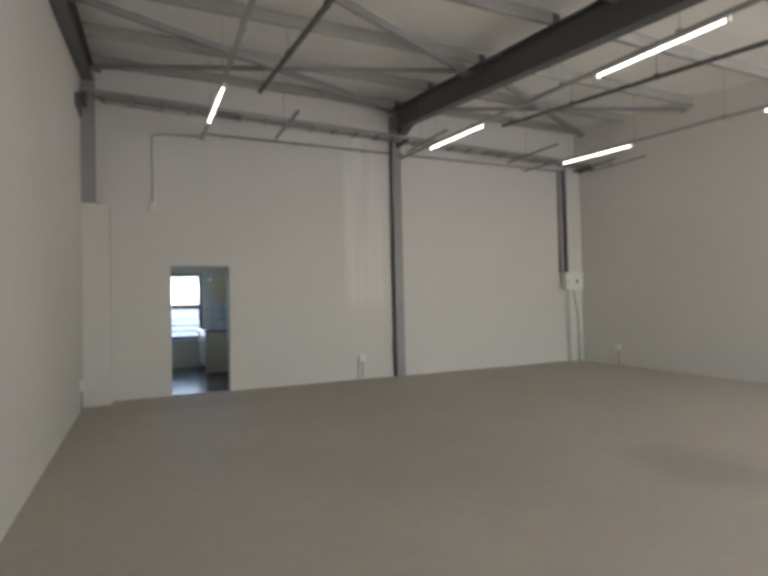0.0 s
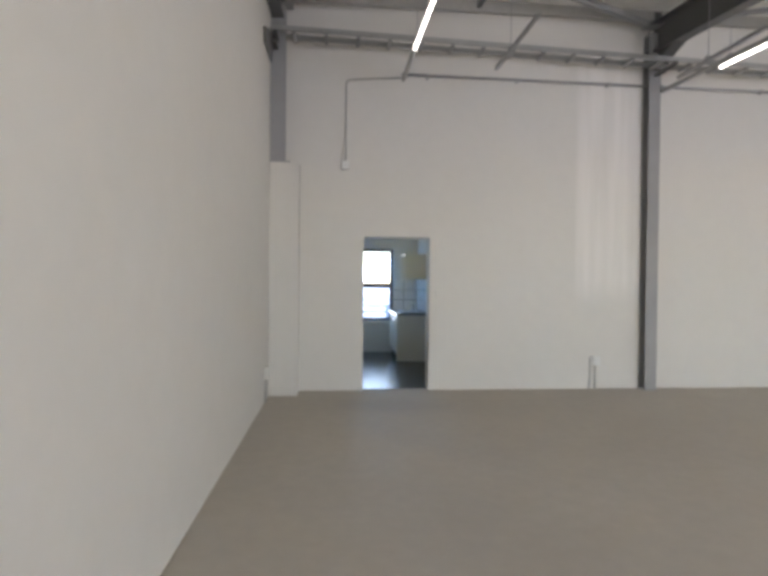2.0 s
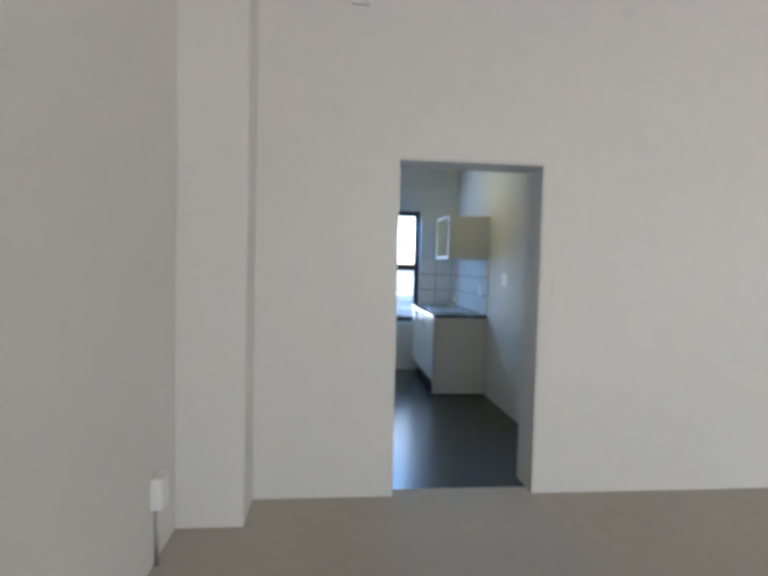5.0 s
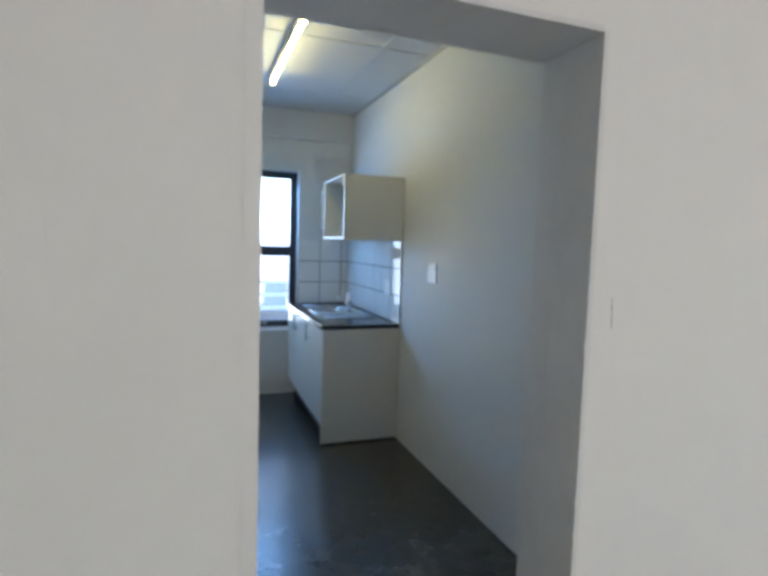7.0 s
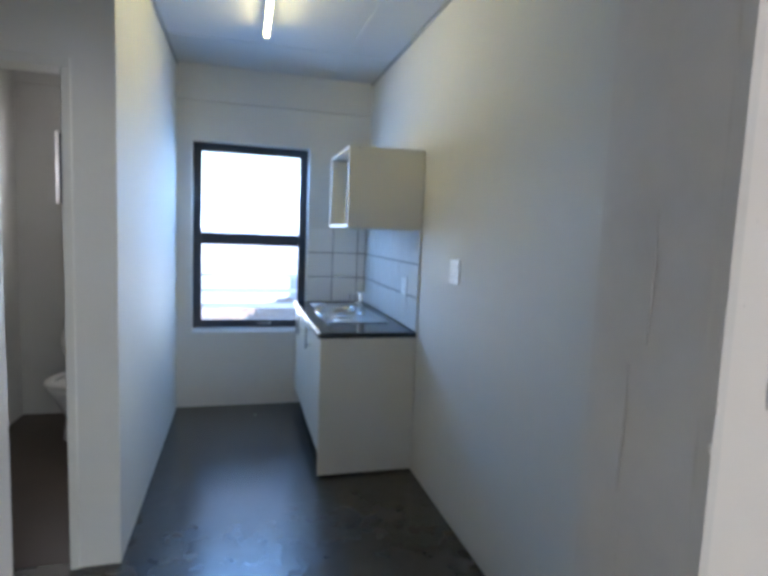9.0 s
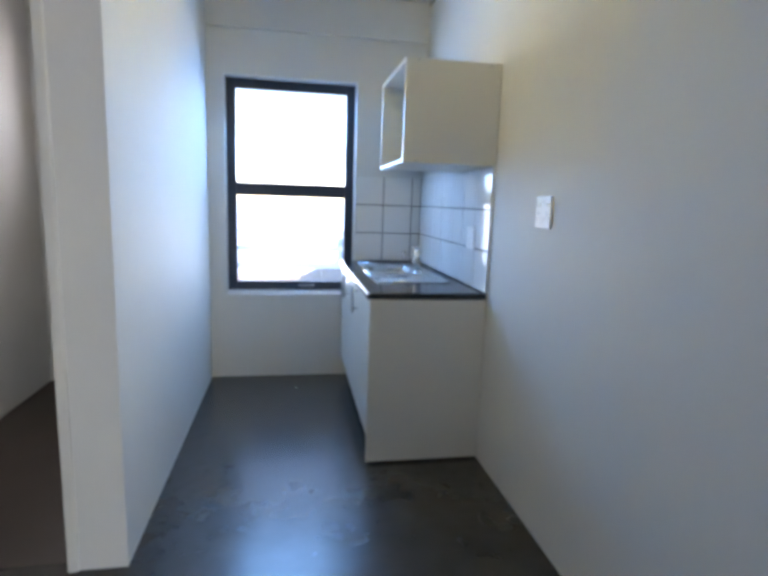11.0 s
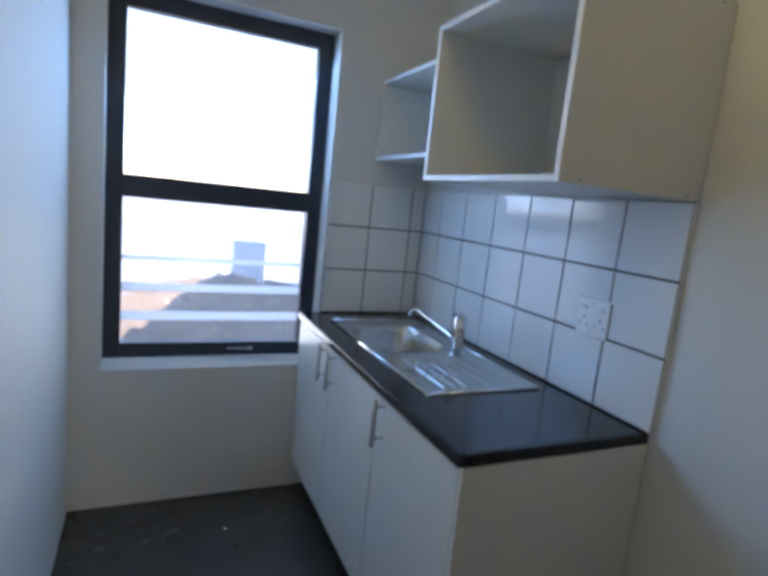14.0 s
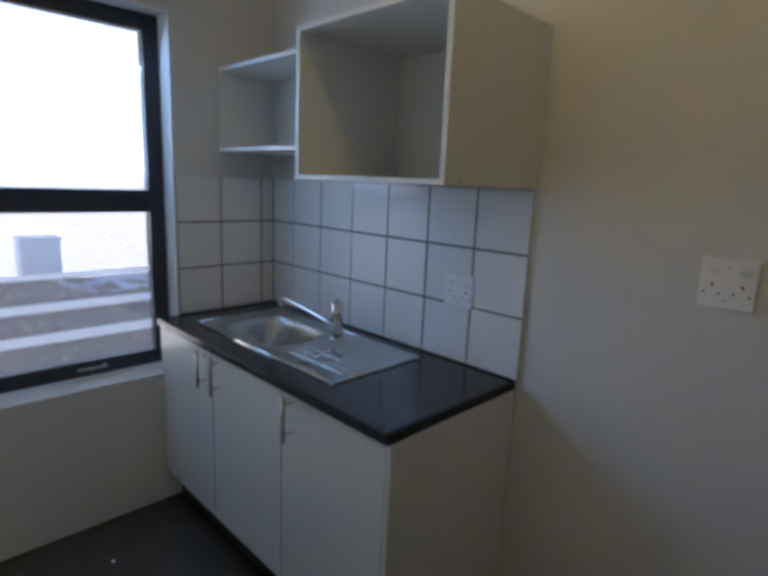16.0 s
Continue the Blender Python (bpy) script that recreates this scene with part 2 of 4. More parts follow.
CERAMIC = material("white_sanitary_ceramic", (0.82, 0.81, 0.78), 0.08, vary=0.01, bump=0.0, rough_vary=0.02)
SOIL = material("dry_stony_soil", (0.15, 0.11, 0.078), 0.9, vary=0.3, grain=9, blotch=2.5, bump=0.8, bump_scale=14,
                tint=(0.25, 0.20, 0.15), spread=0.8)
STONE = material("pale_rubble", (0.34, 0.27, 0.20), 0.85, vary=0.25, grain=14, blotch=4, bump=0.4, bump_scale=25)
# sandy ground with the pale blue of the haze put into its colour
GROUND = material("bare_ground_haze_blue", (0.31, 0.36, 0.44), 0.9, vary=0.15, grain=3, blotch=0.15, bump=0.3, bump_scale=8)
PALE = material("pale_blue_enclosure_paint", (0.50, 0.57, 0.68), 0.5, vary=0.05)
FACADE = material("cement_facade", (0.62, 0.60, 0.56), 0.8, vary=0.06, bump=0.2)
# far wall, its blue also standing for haze over the yard
YARDWALL = material("block_wall_haze_blue", (0.25, 0.30, 0.38), 0.8, vary=0.1, bump=0.2)
TUBE = emitter("lit_fluorescent_tube", (1.0, 0.97, 0.90), 2.2)
KTUBE = emitter("lit_kitchen_tube", (1.0, 0.87, 0.36), 5.8)

GLASS = bpy.data.materials.new("window_glass")
GLASS.use_nodes = True
gb = GLASS.node_tree.nodes["Principled BSDF"]
gb.inputs["Transmission Weight"].default_value, gb.inputs["Roughness"].default_value = 1.0, 0.0
gb.inputs["IOR"].default_value = 1.45
gn, gl = GLASS.node_tree.nodes, GLASS.node_tree.links
# a milky translucent share puts the glare haze into the panes
veil, veiled, veil_noise = gn.new("ShaderNodeBsdfTranslucent"), gn.new("ShaderNodeMixShader"), gn.new("ShaderNodeTexNoise")
veil.inputs[0].default_value = (0.80, 0.86, 0.95, 1)
amount = gn.new("ShaderNodeMapRange")
amount.inputs[3].default_value, amount.inputs[4].default_value = 0.05, 0.12
veil_noise.inputs["Scale"].default_value, veil_noise.inputs["Detail"].default_value = 2.0, 5
gl.new(veil_noise.outputs["Fac"], amount.inputs[0])
gl.new(amount.outputs[0], veiled.inputs[0])
gl.new(gb.outputs[0], veiled.inputs[1])
gl.new(veil.outputs[0], veiled.inputs[2])
gl.new(veiled.outputs[0], gn["Material Output"].inputs[0])


FILM = bpy.data.materials.new("frosted_film")
FILM.use_nodes = True
fn, fl = FILM.node_tree.nodes, FILM.node_tree.links
thin, face, blend = fn.new("ShaderNodeBsdfTranslucent"), fn.new("ShaderNodeBsdfDiffuse"), fn.new("ShaderNodeMixShader")
thin.inputs[0].default_value = face.inputs[0].default_value = (0.95, 0.97, 1.0, 1)
blend.inputs[0].default_value = 0.2
fl.new(thin.outputs[0], blend.inputs[1])
fl.new(face.outputs[0], blend.inputs[2])
fl.new(blend.outputs[0], fn["Material Output"].inputs[0])


# ---- mesh helpers ----
def box_in(bm, x0, y0, z0, x1, y1, z1):
    """A box between two corners, added to bm."""
    m = Matrix.Translation(((x0 + x1) / 2, (y0 + y1) / 2, (z0 + z1) / 2)) @ Matrix.Diagonal((abs(x1 - x0), abs(y1 - y0), abs(z1 - z0), 1))
    return bmesh.ops.create_cube(bm, size=1, matrix=m)["verts"]


def box(x0, y0, z0, x1, y1, z1, bevel=0.0, segments=2):
    bm = bmesh.new()
    box_in(bm, x0, y0, z0, x1, y1, z1)
    if bevel:
        bmesh.ops.bevel(bm, geom=bm.edges[:], offset=bevel, segments=segments, affect="EDGES", profile=0.5)
    return bm


def boxes(*rows, bevel=0.0):
    bm = bmesh.new()
    for r in rows:
        box_in(bm, *r)
    if bevel:
        bmesh.ops.bevel(bm, geom=bm.edges[:], offset=bevel, segments=1, affect="EDGES")
    return bm


def tube(points, r, sides=10, caps=True):
    """A round bar along a line of points."""
    bm = bmesh.new()
    pts = [Vector(p) for p in points]
    rings = []
    side = None
    for i, p in enumerate(pts):
        way = (pts[min(i + 1, len(pts) - 1)] - pts[max(i - 1, 0)]).normalized()
        if side is None:
            side = way.cross(Vector((0, 0, 1)) if abs(way.z) < 0.9 else Vector((1, 0, 0))).normalized()
        side = (side - way * side.dot(way)).normalized()
        up = way.cross(side)
        rr = r[i] if isinstance(r, (list, tuple)) else r
        rings.append([bm.verts.new(p + rr * (math.cos(a) * side + math.sin(a) * up)) for a in (2 * math.pi * k / sides for k in range(sides))])
    for a, b in zip(rings, rings[1:]):
        for k in range(sides):
            bm.faces.new((a[k], a[(k + 1) % sides], b[(k + 1) % sides], b[k]))
    if caps:
        bm.faces.new(rings[0][::-1])
        bm.faces.new(rings[-1])
    for f in bm.faces:
        f.smooth = len(f.verts) == 4
    bmesh.ops.recalc_face_normals(bm, faces=bm.faces[:])
    return bm


def bend(a, corner, b, r, steps=6):
    """Points from a to b that turn at corner with radius r."""
    a, c, b = Vector(a), Vector(corner), Vector(b)
    p, q = c + (a - c).normalized() * r, c + (b - c).normalized() * r
    return [a] + [(1 - u) ** 2 * p + 2 * u * (1 - u) * c + u * u * q for u in (k / steps for k in range(steps + 1))] + [b]


def prism(profile, start, end, side, up):
    """A profile of (side, up) pairs drawn straight from start to end."""
    bm = bmesh.new()
    s, u = Vector(side), Vector(up)
    a = [bm.verts.new(Vector(start) + p * s + q * u) for p, q in profile]
    b = [bm.verts.new(Vector(end) + p * s + q * u) for p, q in profile]
    k = len(profile)
    for i in range(k):
        bm.faces.new((a[i], a[(i + 1) % k], b[(i + 1) % k], b[i]))
    bm.faces.new(a[::-1])
    bm.faces.new(b)
    bmesh.ops.recalc_face_normals(bm, faces=bm.faces[:])
    return bm


def i_profile(width, depth, flange, web):
    w, d, f, t = width / 2, depth / 2, flange, web / 2
    return [(-w, -d), (w, -d), (w, -d + f), (t, -d + f), (t, d - f), (w, d - f), (w, d), (-w, d), (-w, d - f), (-t, d - f), (-t, -d + f), (-w, -d + f)]


def c_profile(width, depth, t, lip):
    return [(0, 0), (width, 0), (width, lip), (width - t, lip), (width - t, t), (t, t), (t, depth - t), (width - t, depth - t),
            (width - t, depth - lip), (width, depth - lip), (width, depth), (0, depth)]


def to_mesh(name, bm, mat, smooth=False):
    me = bpy.data.meshes.new(name)
    if smooth:
        for f in bm.faces:
            f.smooth = len(f.verts) == 4
    bm.to_mesh(me)
    bm.free()
    me.materials.append(mat)
    return me


def part(name, bm, mat, parent=None, label="", smooth=False):
    ob = new(name, to_mesh(name, bm, mat, smooth))
    if parent:
        ob.parent = parent
    if label:
        ob["label"] = label
    return ob


def thing(name, label, category, at=(0, 0, 0), group="", kind=""):
    ob = tagged(new(name), label, category, group, kind)
    ob.location = at
    return ob


def solid(name, bm, mat, label, category, kind="", group="", smooth=False):
    return tagged(part(name, bm, mat, None, "", smooth), label, category, group, kind)


def wall(name, mat, along, a0, a1, b0, b1, z0, z1, openings, label):
    """A wall along x or y from a0 to a1, between b0 and b1 thick, with openings (from, to, bottom, top) through it."""
    cuts = sorted({a0, a1, *(v for o in openings for v in o[:2])})
    rows = []
    for p, q in zip(cuts, cuts[1:]):
        z = z0
        for o in sorted((o for o in openings if o[0] <= p and q <= o[1]), key=lambda o: o[2]):
            if o[2] > z:
                rows.append((p, q, z, o[2]))
            z = o[3]
        rows.append((p, q, z, z1))
    bm = bmesh.new()
    for p, q, lo, hi in rows:
        if along == "x":
            box_in(bm, p, b0, lo, q, b1, hi)
        else:
            box_in(bm, b0, p, lo, b1, q, hi)
    bmesh.ops.remove_doubles(bm, verts=bm.verts[:], dist=1e-5)
    return solid(name, bm, mat, label, "wall", "structure")


# ---- numbers of the plan ----
LEFT, RIGHT, FRONT = -1.21, 8.64, -13.0     # warehouse inner faces; its rear face is y = 0
DOOR_W, DOOR_H, THICK = 0.917, 2.089, 0.258
K_L, K_R, K_BACK, K_H = -0.198, 1.366, 3.992, 2.764   # kitchen: side walls, window wall, ceiling
SLOPE = 0.115
T_WALL = 1.872                               # face of the wall with the toilet door


def roof_z(y, base):
    return base + SLOPE * y


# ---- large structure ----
solid("ground", boxes((-900, -900, -0.5, 900, 900, -0.15)), GROUND, "bare sandy ground round the building, coloured pale blue for the haze", "ground", "structure")
solid("floor_warehouse", boxes((LEFT - 0.3, FRONT - 0.3, -0.14, RIGHT + 0.3, 0.1, 0.0)), CONCRETE,
      "large bare power-floated concrete warehouse floor with faint stains", "floor", "structure")
solid("floor_kitchen", boxes((-1.6, 0.1, -0.14, 2.0, T_WALL + 0.05, -0.001), (K_L - 0.08, T_WALL + 0.05, -0.14, 2.0, 4.22, -0.001)), SCREED, "dark grey polished screed floor in the kitchenette", "floor", "structure")

solid("floor_toilet", boxes((-1.6, T_WALL + 0.05, -0.14, K_L - 0.08, 4.22, -0.001)), BROWN, "dark brown screed floor of the toilet", "floor", "structure")

wall("wall_rear", REAR, "x", LEFT - 0.25, RIGHT + 0.25, 0.0, THICK, 0, 5.6, [(-0.016, DOOR_W, -1, DOOR_H)],
     "tall off-white painted plaster wall with a bare doorway")
wall("wall_left", WALL, "y", FRONT, 0.0, LEFT - 0.25, LEFT, 0, 5.6, [], "tall off-white bagged and painted side wall")
wall("wall_right", WALL, "y", FRONT, 0.0, RIGHT, RIGHT + 0.25, 0, 5.6, [], "tall cream painted side wall of the warehouse")
wall("wall_front", WALL, "x", LEFT - 0.25, RIGHT + 0.25, FRONT - 0.25, FRONT, 0, 5.6, [(2.8, 8.4, -1, 3.5)], "off-white front wall with an open loading doorway")

wall("wall_kitchen_right", KWALL, "y", THICK, 4.22, K_R, K_R + 0.12, 0, 5.6, [], "smooth off-white painted kitchenette wall")
wall("wall_kitchen_back", KWALL, "x", -1.55, K_R + 0.12, K_BACK, 4.22, 0, 5.6,
     [(-1.05, -0.55, 1.63, 2.165), (-0.083, 0.850, 0.632, 2.184)], "white painted outer wall with a dark framed window")
solid("wall_band", box(-1.31, K_BACK - 0.02, 2.49, K_R, K_BACK, K_H, 0.003), KWALL, "slightly proud plaster band below the ceiling", "trim", "structure")
wall("wall_partition", KWALL, "y", T_WALL + 0.11, K_BACK, K_L - 0.11, K_L, 0, 3.0, [], "white painted partition between kitchenette and toilet")
wall("wall_toilet_front", KWALL, "x", -1.31, K_L, T_WALL, T_WALL + 0.11, 0, 3.0, [(-1.17, -0.362, -1, 2.135)], "white painted partition with the toilet doorway")
wall("wall_kitchen_left", KWALL, "y", THICK, K_BACK, -1.55, -1.31, 0, 5.6, [], "white painted outer side wall of toilet and lobby")

solid("roof_slab", boxes((-1.55, THICK, 5.45, K_R + 0.12, 3.99, 5.6)), CEIL, "flat roof over the kitchenette block", "roof", "structure")

# lining of the bare doorway, plastered by hand
for name, b in (("door_reveal_right", (DOOR_W - 0.004, -0.003, 0, DOOR_W + 0.012, THICK + 0.004, DOOR_H)),
                ("door_reveal_left", (-0.028, -0.003, 0, 0.010, THICK + 0.004, DOOR_H)),
                ("door_reveal_top", (-0.013, -0.003, DOOR_H - 0.003, DOOR_W - 0.004, THICK + 0.004, DOOR_H + 0.012))):
    bm = box(*b)
    bmesh.ops.subdivide_edges(bm, edges=[e for e in bm.edges if e.calc_length() > 0.2], cuts=60, use_grid_fill=True)
    for v in bm.verts:
        if "left" in name and v.co.x > -0.01:   # this side of the doorway is splayed
            v.co.x -= 0.018 * max(0.0, v.co.y) / THICK
        w = noise.noise(Vector((v.co.x * 7, v.co.y * 7, v.co.z * 1.6))) * 0.002 + noise.noise(Vector((v.co.x * 20, v.co.y * 20, v.co.z * 6))) * 0.0009 + (noise.noise(v.co * 40) * 0.0028 if v.co.y < 0.02 else 0)
        if v.co.y < 0.02:
            w *= 0.35
        if "top" in name:
            v.co.z += w
        else:
            v.co.x += w
    solid(name, bm, REAR if "left" in name else REVEAL, "roughly plastered grey-white reveal of the bare doorway", "door reveal", "structure")


def plaster_ridge(y, z0, z1, seed):
    """A thin raised trowel ridge on the right-hand reveal."""
    bm = bmesh.new()
    n, x = 24, DOOR_W - 0.003
    rows = []
    for i in range(n + 1):
        z = z0 + (z1 - z0) * i / n
        e = y + 0.006 * noise.noise(Vector((seed, 0, z * 6))) + 0.0012 * noise.noise(Vector((seed, 3, z * 45)))
        w = (0.0022 + 0.0012 * noise.noise(Vector((seed, 8, z * 20)))) * min(1.0, 0.2 + 6 * i / n, 0.2 + 6 * (1 - i / n))
        rows.append([bm.verts.new(p) for p in ((x + 0.006, e - w * 1.5, z), (x - 0.0016, e - w * 0.4, z), (x - 0.0016, e + w * 0.4, z), (x + 0.006, e + w * 3.0, z))])
    for a, b in zip(rows, rows[1:]):
        for k in range(3):
            bm.faces.new((a[k], a[k + 1], b[k + 1], b[k]))
    bm.faces.new(rows[0])
    bm.faces.new(rows[-1][::-1])
    bmesh.ops.recalc_face_normals(bm, faces=bm.faces[:])
    return bm


for k, (y, z0, z1) in enumerate(((0.130, 1.34, 1.60), (0.165, 1.50, 1.78), (0.168, 1.08, 1.30), (0.158, 0.80, 1.02), (0.150, 0.42, 0.66), (0.110, 0.20, 0.38))):
    solid("plaster_ridge", plaster_ridge(y, z0, z1, k * 3.0), REVEAL, "thin raised trowel ridge in the doorway plaster", "plaster", "structure")
bm = bmesh.new()
for k in range(16):
    z, q = random.uniform(0.1, 1.5), random.uniform(0.002, 0.006)
    m = Matrix.Translation((DOOR_W + random.uniform(-0.004, 0.004), random.uniform(-0.002, 0.003), z)) @ Matrix.Diagonal((q, q * 0.7, q * random.uniform(1.2, 3.5), 1))
    for v in bmesh.ops.create_icosphere(bm, subdivisions=2, radius=1, matrix=m)["verts"]:
        v.co += 0.35 * q * noise.noise_vector(v.co * 130)
solid("plaster_lumps", bm, REVEAL, "lumps of plaster along the corner of the doorway", "plaster", "structure", smooth=True)

bm = bmesh.new()
pts = [(1.004 + 0.0012 * math.sin(k * 1.7) - 0.0005 * k, 1.275 + 0.011 * k) for k in range(9)]
for (xa, za), (xb, zb) in zip(pts, pts[1:]):
    box_in(bm, min(xa, xb) - 0.0006, -0.0012, za, max(xa, xb) + 0.0006, 0.001, zb)
solid("plaster_crack", bm, COLUMN, "short dark crack in the plaster beside the doorway", "crack", "structure")

bm = bmesh.new()
for x, z, w, h in ((1.942, 1.574, 0.003, 0.012), (1.694, 0.315, 0.005, 0.008), (-0.060, 1.695, 0.0015, 0.014), (-0.057, 1.672, 0.004, 0.003), (-0.030, 1.211, 0.002, 0.004), (-0.030, 1.186, 0.003, 0.003),
                   (0.951, 1.533, 0.002, 0.002), (0.945, 1.421, 0.002, 0.003), (0.967, 1.081, 0.002, 0.002), (-0.088, 1.219, 0.002, 0.010), (-0.400, 1.50, 0.0012, 0.055)):
    bmesh.ops.create_icosphere(bm, subdivisions=1, radius=1, matrix=Matrix.Translation((x, -0.0005, z)) @ Matrix.Diagonal((w * 0.8, 0.0011, h * 0.8, 1)))
solid("wall_marks", bm, REVEAL, "small grey scuffs and pits in the wall paint", "scuff", "structure")

# roof and ceilings
bm = bmesh.new()
nx, ny = 60, 80
rows = [[bm.verts.new((LEFT - 0.2 + (RIGHT - LEFT + 0.4) * i / nx, FRONT - 0.2 + (0.2 - FRONT + 0.1) * j / ny, 0)) for i in range(nx + 1)] for j in range(ny + 1)]
for r in rows:
    for v in r:
        sag = abs(math.sin(math.pi * (v.co.y + 1.42) / 1.5))
        v.co.z = roof_z(v.co.y, 5.33) - 0.03 * sag + 0.018 * noise.noise(v.co * 1.7)
for a, b in zip(rows, rows[1:]):
    for i in range(nx):
        bm.faces.new((a[i], b[i], b[i + 1], a[i + 1]))
top = bmesh.ops.extrude_face_region(bm, geom=bm.faces[:])["geom"]
for v in top:
    if isinstance(v, bmesh.types.BMVert):
        v.co.z += 0.12
bmesh.ops.recalc_face_normals(bm, faces=bm.faces[:])
solid("ceiling_warehouse", bm, FOIL, "sagging white insulation sheet over the purlins", "ceiling", "structure", smooth=True)

bm = boxes((-1.5, THICK, K_H, K_R + 0.1, 4.2, K_H + 0.1))
for y in (0.95, 2.15, 3.35):
    box_in(bm, K_L, y - 0.02, K_H - 0.004, K_R, y + 0.02, K_H + 0.002)
box_in(bm, 1.02, THICK, K_H - 0.004, 1.06, 3.98, K_H + 0.002)
solid("ceiling_kitchen", bm, CEIL, "flat white board ceiling with cover strips over the joints", "ceiling", "structure")
for name, b in (("cornice_right", (K_R - 0.014, THICK, K_H - 0.02, K_R, K_BACK - 0.014, K_H - 0.002)),
                ("cornice_left", (K_L, T_WALL, K_H - 0.02, K_L + 0.014, K_BACK - 0.014, K_H - 0.002))):
    solid(name, box(*b, 0.002), GALV, "thin grey metal shadow-line strip under the ceiling", "trim", "structure")

# corner piers
solid("pier_left", box(LEFT, -0.342, 0, -0.845, 0, 2.99, 0.006), WALL, "off-white painted brick pier enclosing the foot of a column", "pier", "structure")
solid("pier_right", box(8.26, -0.12, 0, RIGHT, 0, 4.36, 0.006), WALL, "off-white painted corner pier behind the distribution board", "pier", "structure")


# ---- steelwork of the warehouse ----
def steel_column(x, y, z0, z1, width, depth, mat, label, across="y", base=0.01):
    """An I-section column; across: the axis that its flanges face."""
    t = thing("steel_column", label, "column", (x, y, z0), "steel columns")
    s, u = ((1, 0, 0), (0, 1, 0)) if across == "y" else ((0, 1, 0), (1, 0, 0))
    part("shaft", prism(i_profile(width, depth, 0.012, 0.009), (0, 0, 0.012 if base else 0), (0, 0, z1 - z0), s, u), mat, t)
    if base:
        part("base_plate", box(-width / 2 - min(base, 0.015), -depth / 2 - 0.01, 0, width / 2 + base, depth / 2 + 0.01, 0.012, 0.002), mat, t)
    return t


steel_column(4.03, -0.078, 0, 4.98, 0.17, 0.152, COLUMN, "grey painted steel column against the rear wall")
steel_column(-1.12, -0.26, 2.99, 4.98, 0.18, 0.16, COLUMN, "grey painted steel column standing on a brick pier", base=0.075)
steel_column(-1.211, -6.315, 0, roof_z(-6.3, 4.9), 0.097, 0.148, COLUMN, "grey painted steel column set into the side wall", "x", 0)


def rafter(x, width, depth, haunch, label):
    t = thing("rafter", label, "roof beam", (x, 0, 0), "roof rafters")
    y0, y1 = -0.02, FRONT + 0.02
    base = 5.150 - depth / 2
    up = Vector((0, -SLOPE, 1)).normalized()
    part("beam", prism(i_profile(width, depth, 0.014, 0.009), (0, y0, roof_z(y0, base)), (0, y1, roof_z(y1, base)), (1, 0, 0), up), STEEL, t)
    if haunch:
        bm = bmesh.new()
        z = lambda y: roof_z(y, 5.150 - depth + 0.01)
        for w, lo in ((0.005, 0.0), (width / 2, 1.0)):
            prof = [(-0.02, 4.45), (-0.18, 4.45), (-0.30, 4.56), (-0.62, z(-0.62) - 0.02), (-1.0, z(-1.0))]
            if lo == 0.0:
                prof = prof + [(-0.02, z(-0.02))]
                vs = [[bm.verts.new((s * w, y, zz)) for y, zz in prof] for s in (-1, 1)]
                bm.faces.new(vs[0])
                bm.faces.new(vs[1][::-1])
            else:
                vs = [[bm.verts.new((s * w, y, zz + d)) for y, zz in prof] for s, d in ((-1, 0), (1, 0), (1, 0.012), (-1, 0.012))]
                for i in range(len(prof) - 1):
                    for k in range(4):
                        bm.faces.new((vs[k][i], vs[k][i + 1], vs[(k + 1) % 4][i + 1], vs[(k + 1) % 4][i]))
        bmesh.ops.recalc_face_normals(bm, faces=bm.faces[:])
        part("haunch", bm, STEEL, t)
    return t


rafter(4.08, 0.16, 0.41, True, "dark grey painted steel I-beam rafter with a haunch")
rafter(-1.12, 0.15, 0.30, False, "dark grey painted steel rafter along the side wall")

purlin = None
for y in (-0.12, -1.42, -2.92, -4.42, -5.92, -7.42, -8.92, -10.42, -11.92):
    m = pose(0, y, roof_z(y, 5.17))
    if purlin is None:
        purlin = thing("purlin", "grey galvanised lipped channel purlin under the roof", "purlin", (0, y, roof_z(y, 5.17)), "roof purlins")
        part("channel", prism(c_profile(0.06, 0.145, 0.003, 0.02), (LEFT + 0.01, 0, 0), (RIGHT - 0.01, 0, 0), (0, 1, 0), (0, 0, 1)), PURLIN, purlin)
        for x in (-1.12, 4.08):
            part("cleat", box(x - 0.05, -0.012, -0.005, x + 0.05, -0.002, 0.12, 0.001), STEEL, purlin)
    else:
        copy_thing(purlin, m)


def brace(a, b, label="grey steel angle of the roof cross bracing"):
    a, b = Vector((*a, roof_z(a[1], 5.09))), Vector((*b, roof_z(b[1], 5.09)))
    way = (b - a).normalized()
    side = way.cross(Vector((0, 0, 1))).normalized()
    t = thing("roof_brace", label, "brace", a, "roof bracing")
    part("angle", prism([(0, 0), (0.075, 0), (0.075, 0.007), (0.007, 0.007), (0.007, 0.075), (0, 0.075)], (0, 0, 0), b - a, side, side.cross(way)), COLUMN, t)
    for p in (Vector((0, 0, 0)), b - a):
        part("gusset", box(p.x - 0.09, p.y - 0.09, p.z - 0.014, p.x + 0.09, p.y + 0.09, p.z - 0.004, 0.002), COLUMN, t)


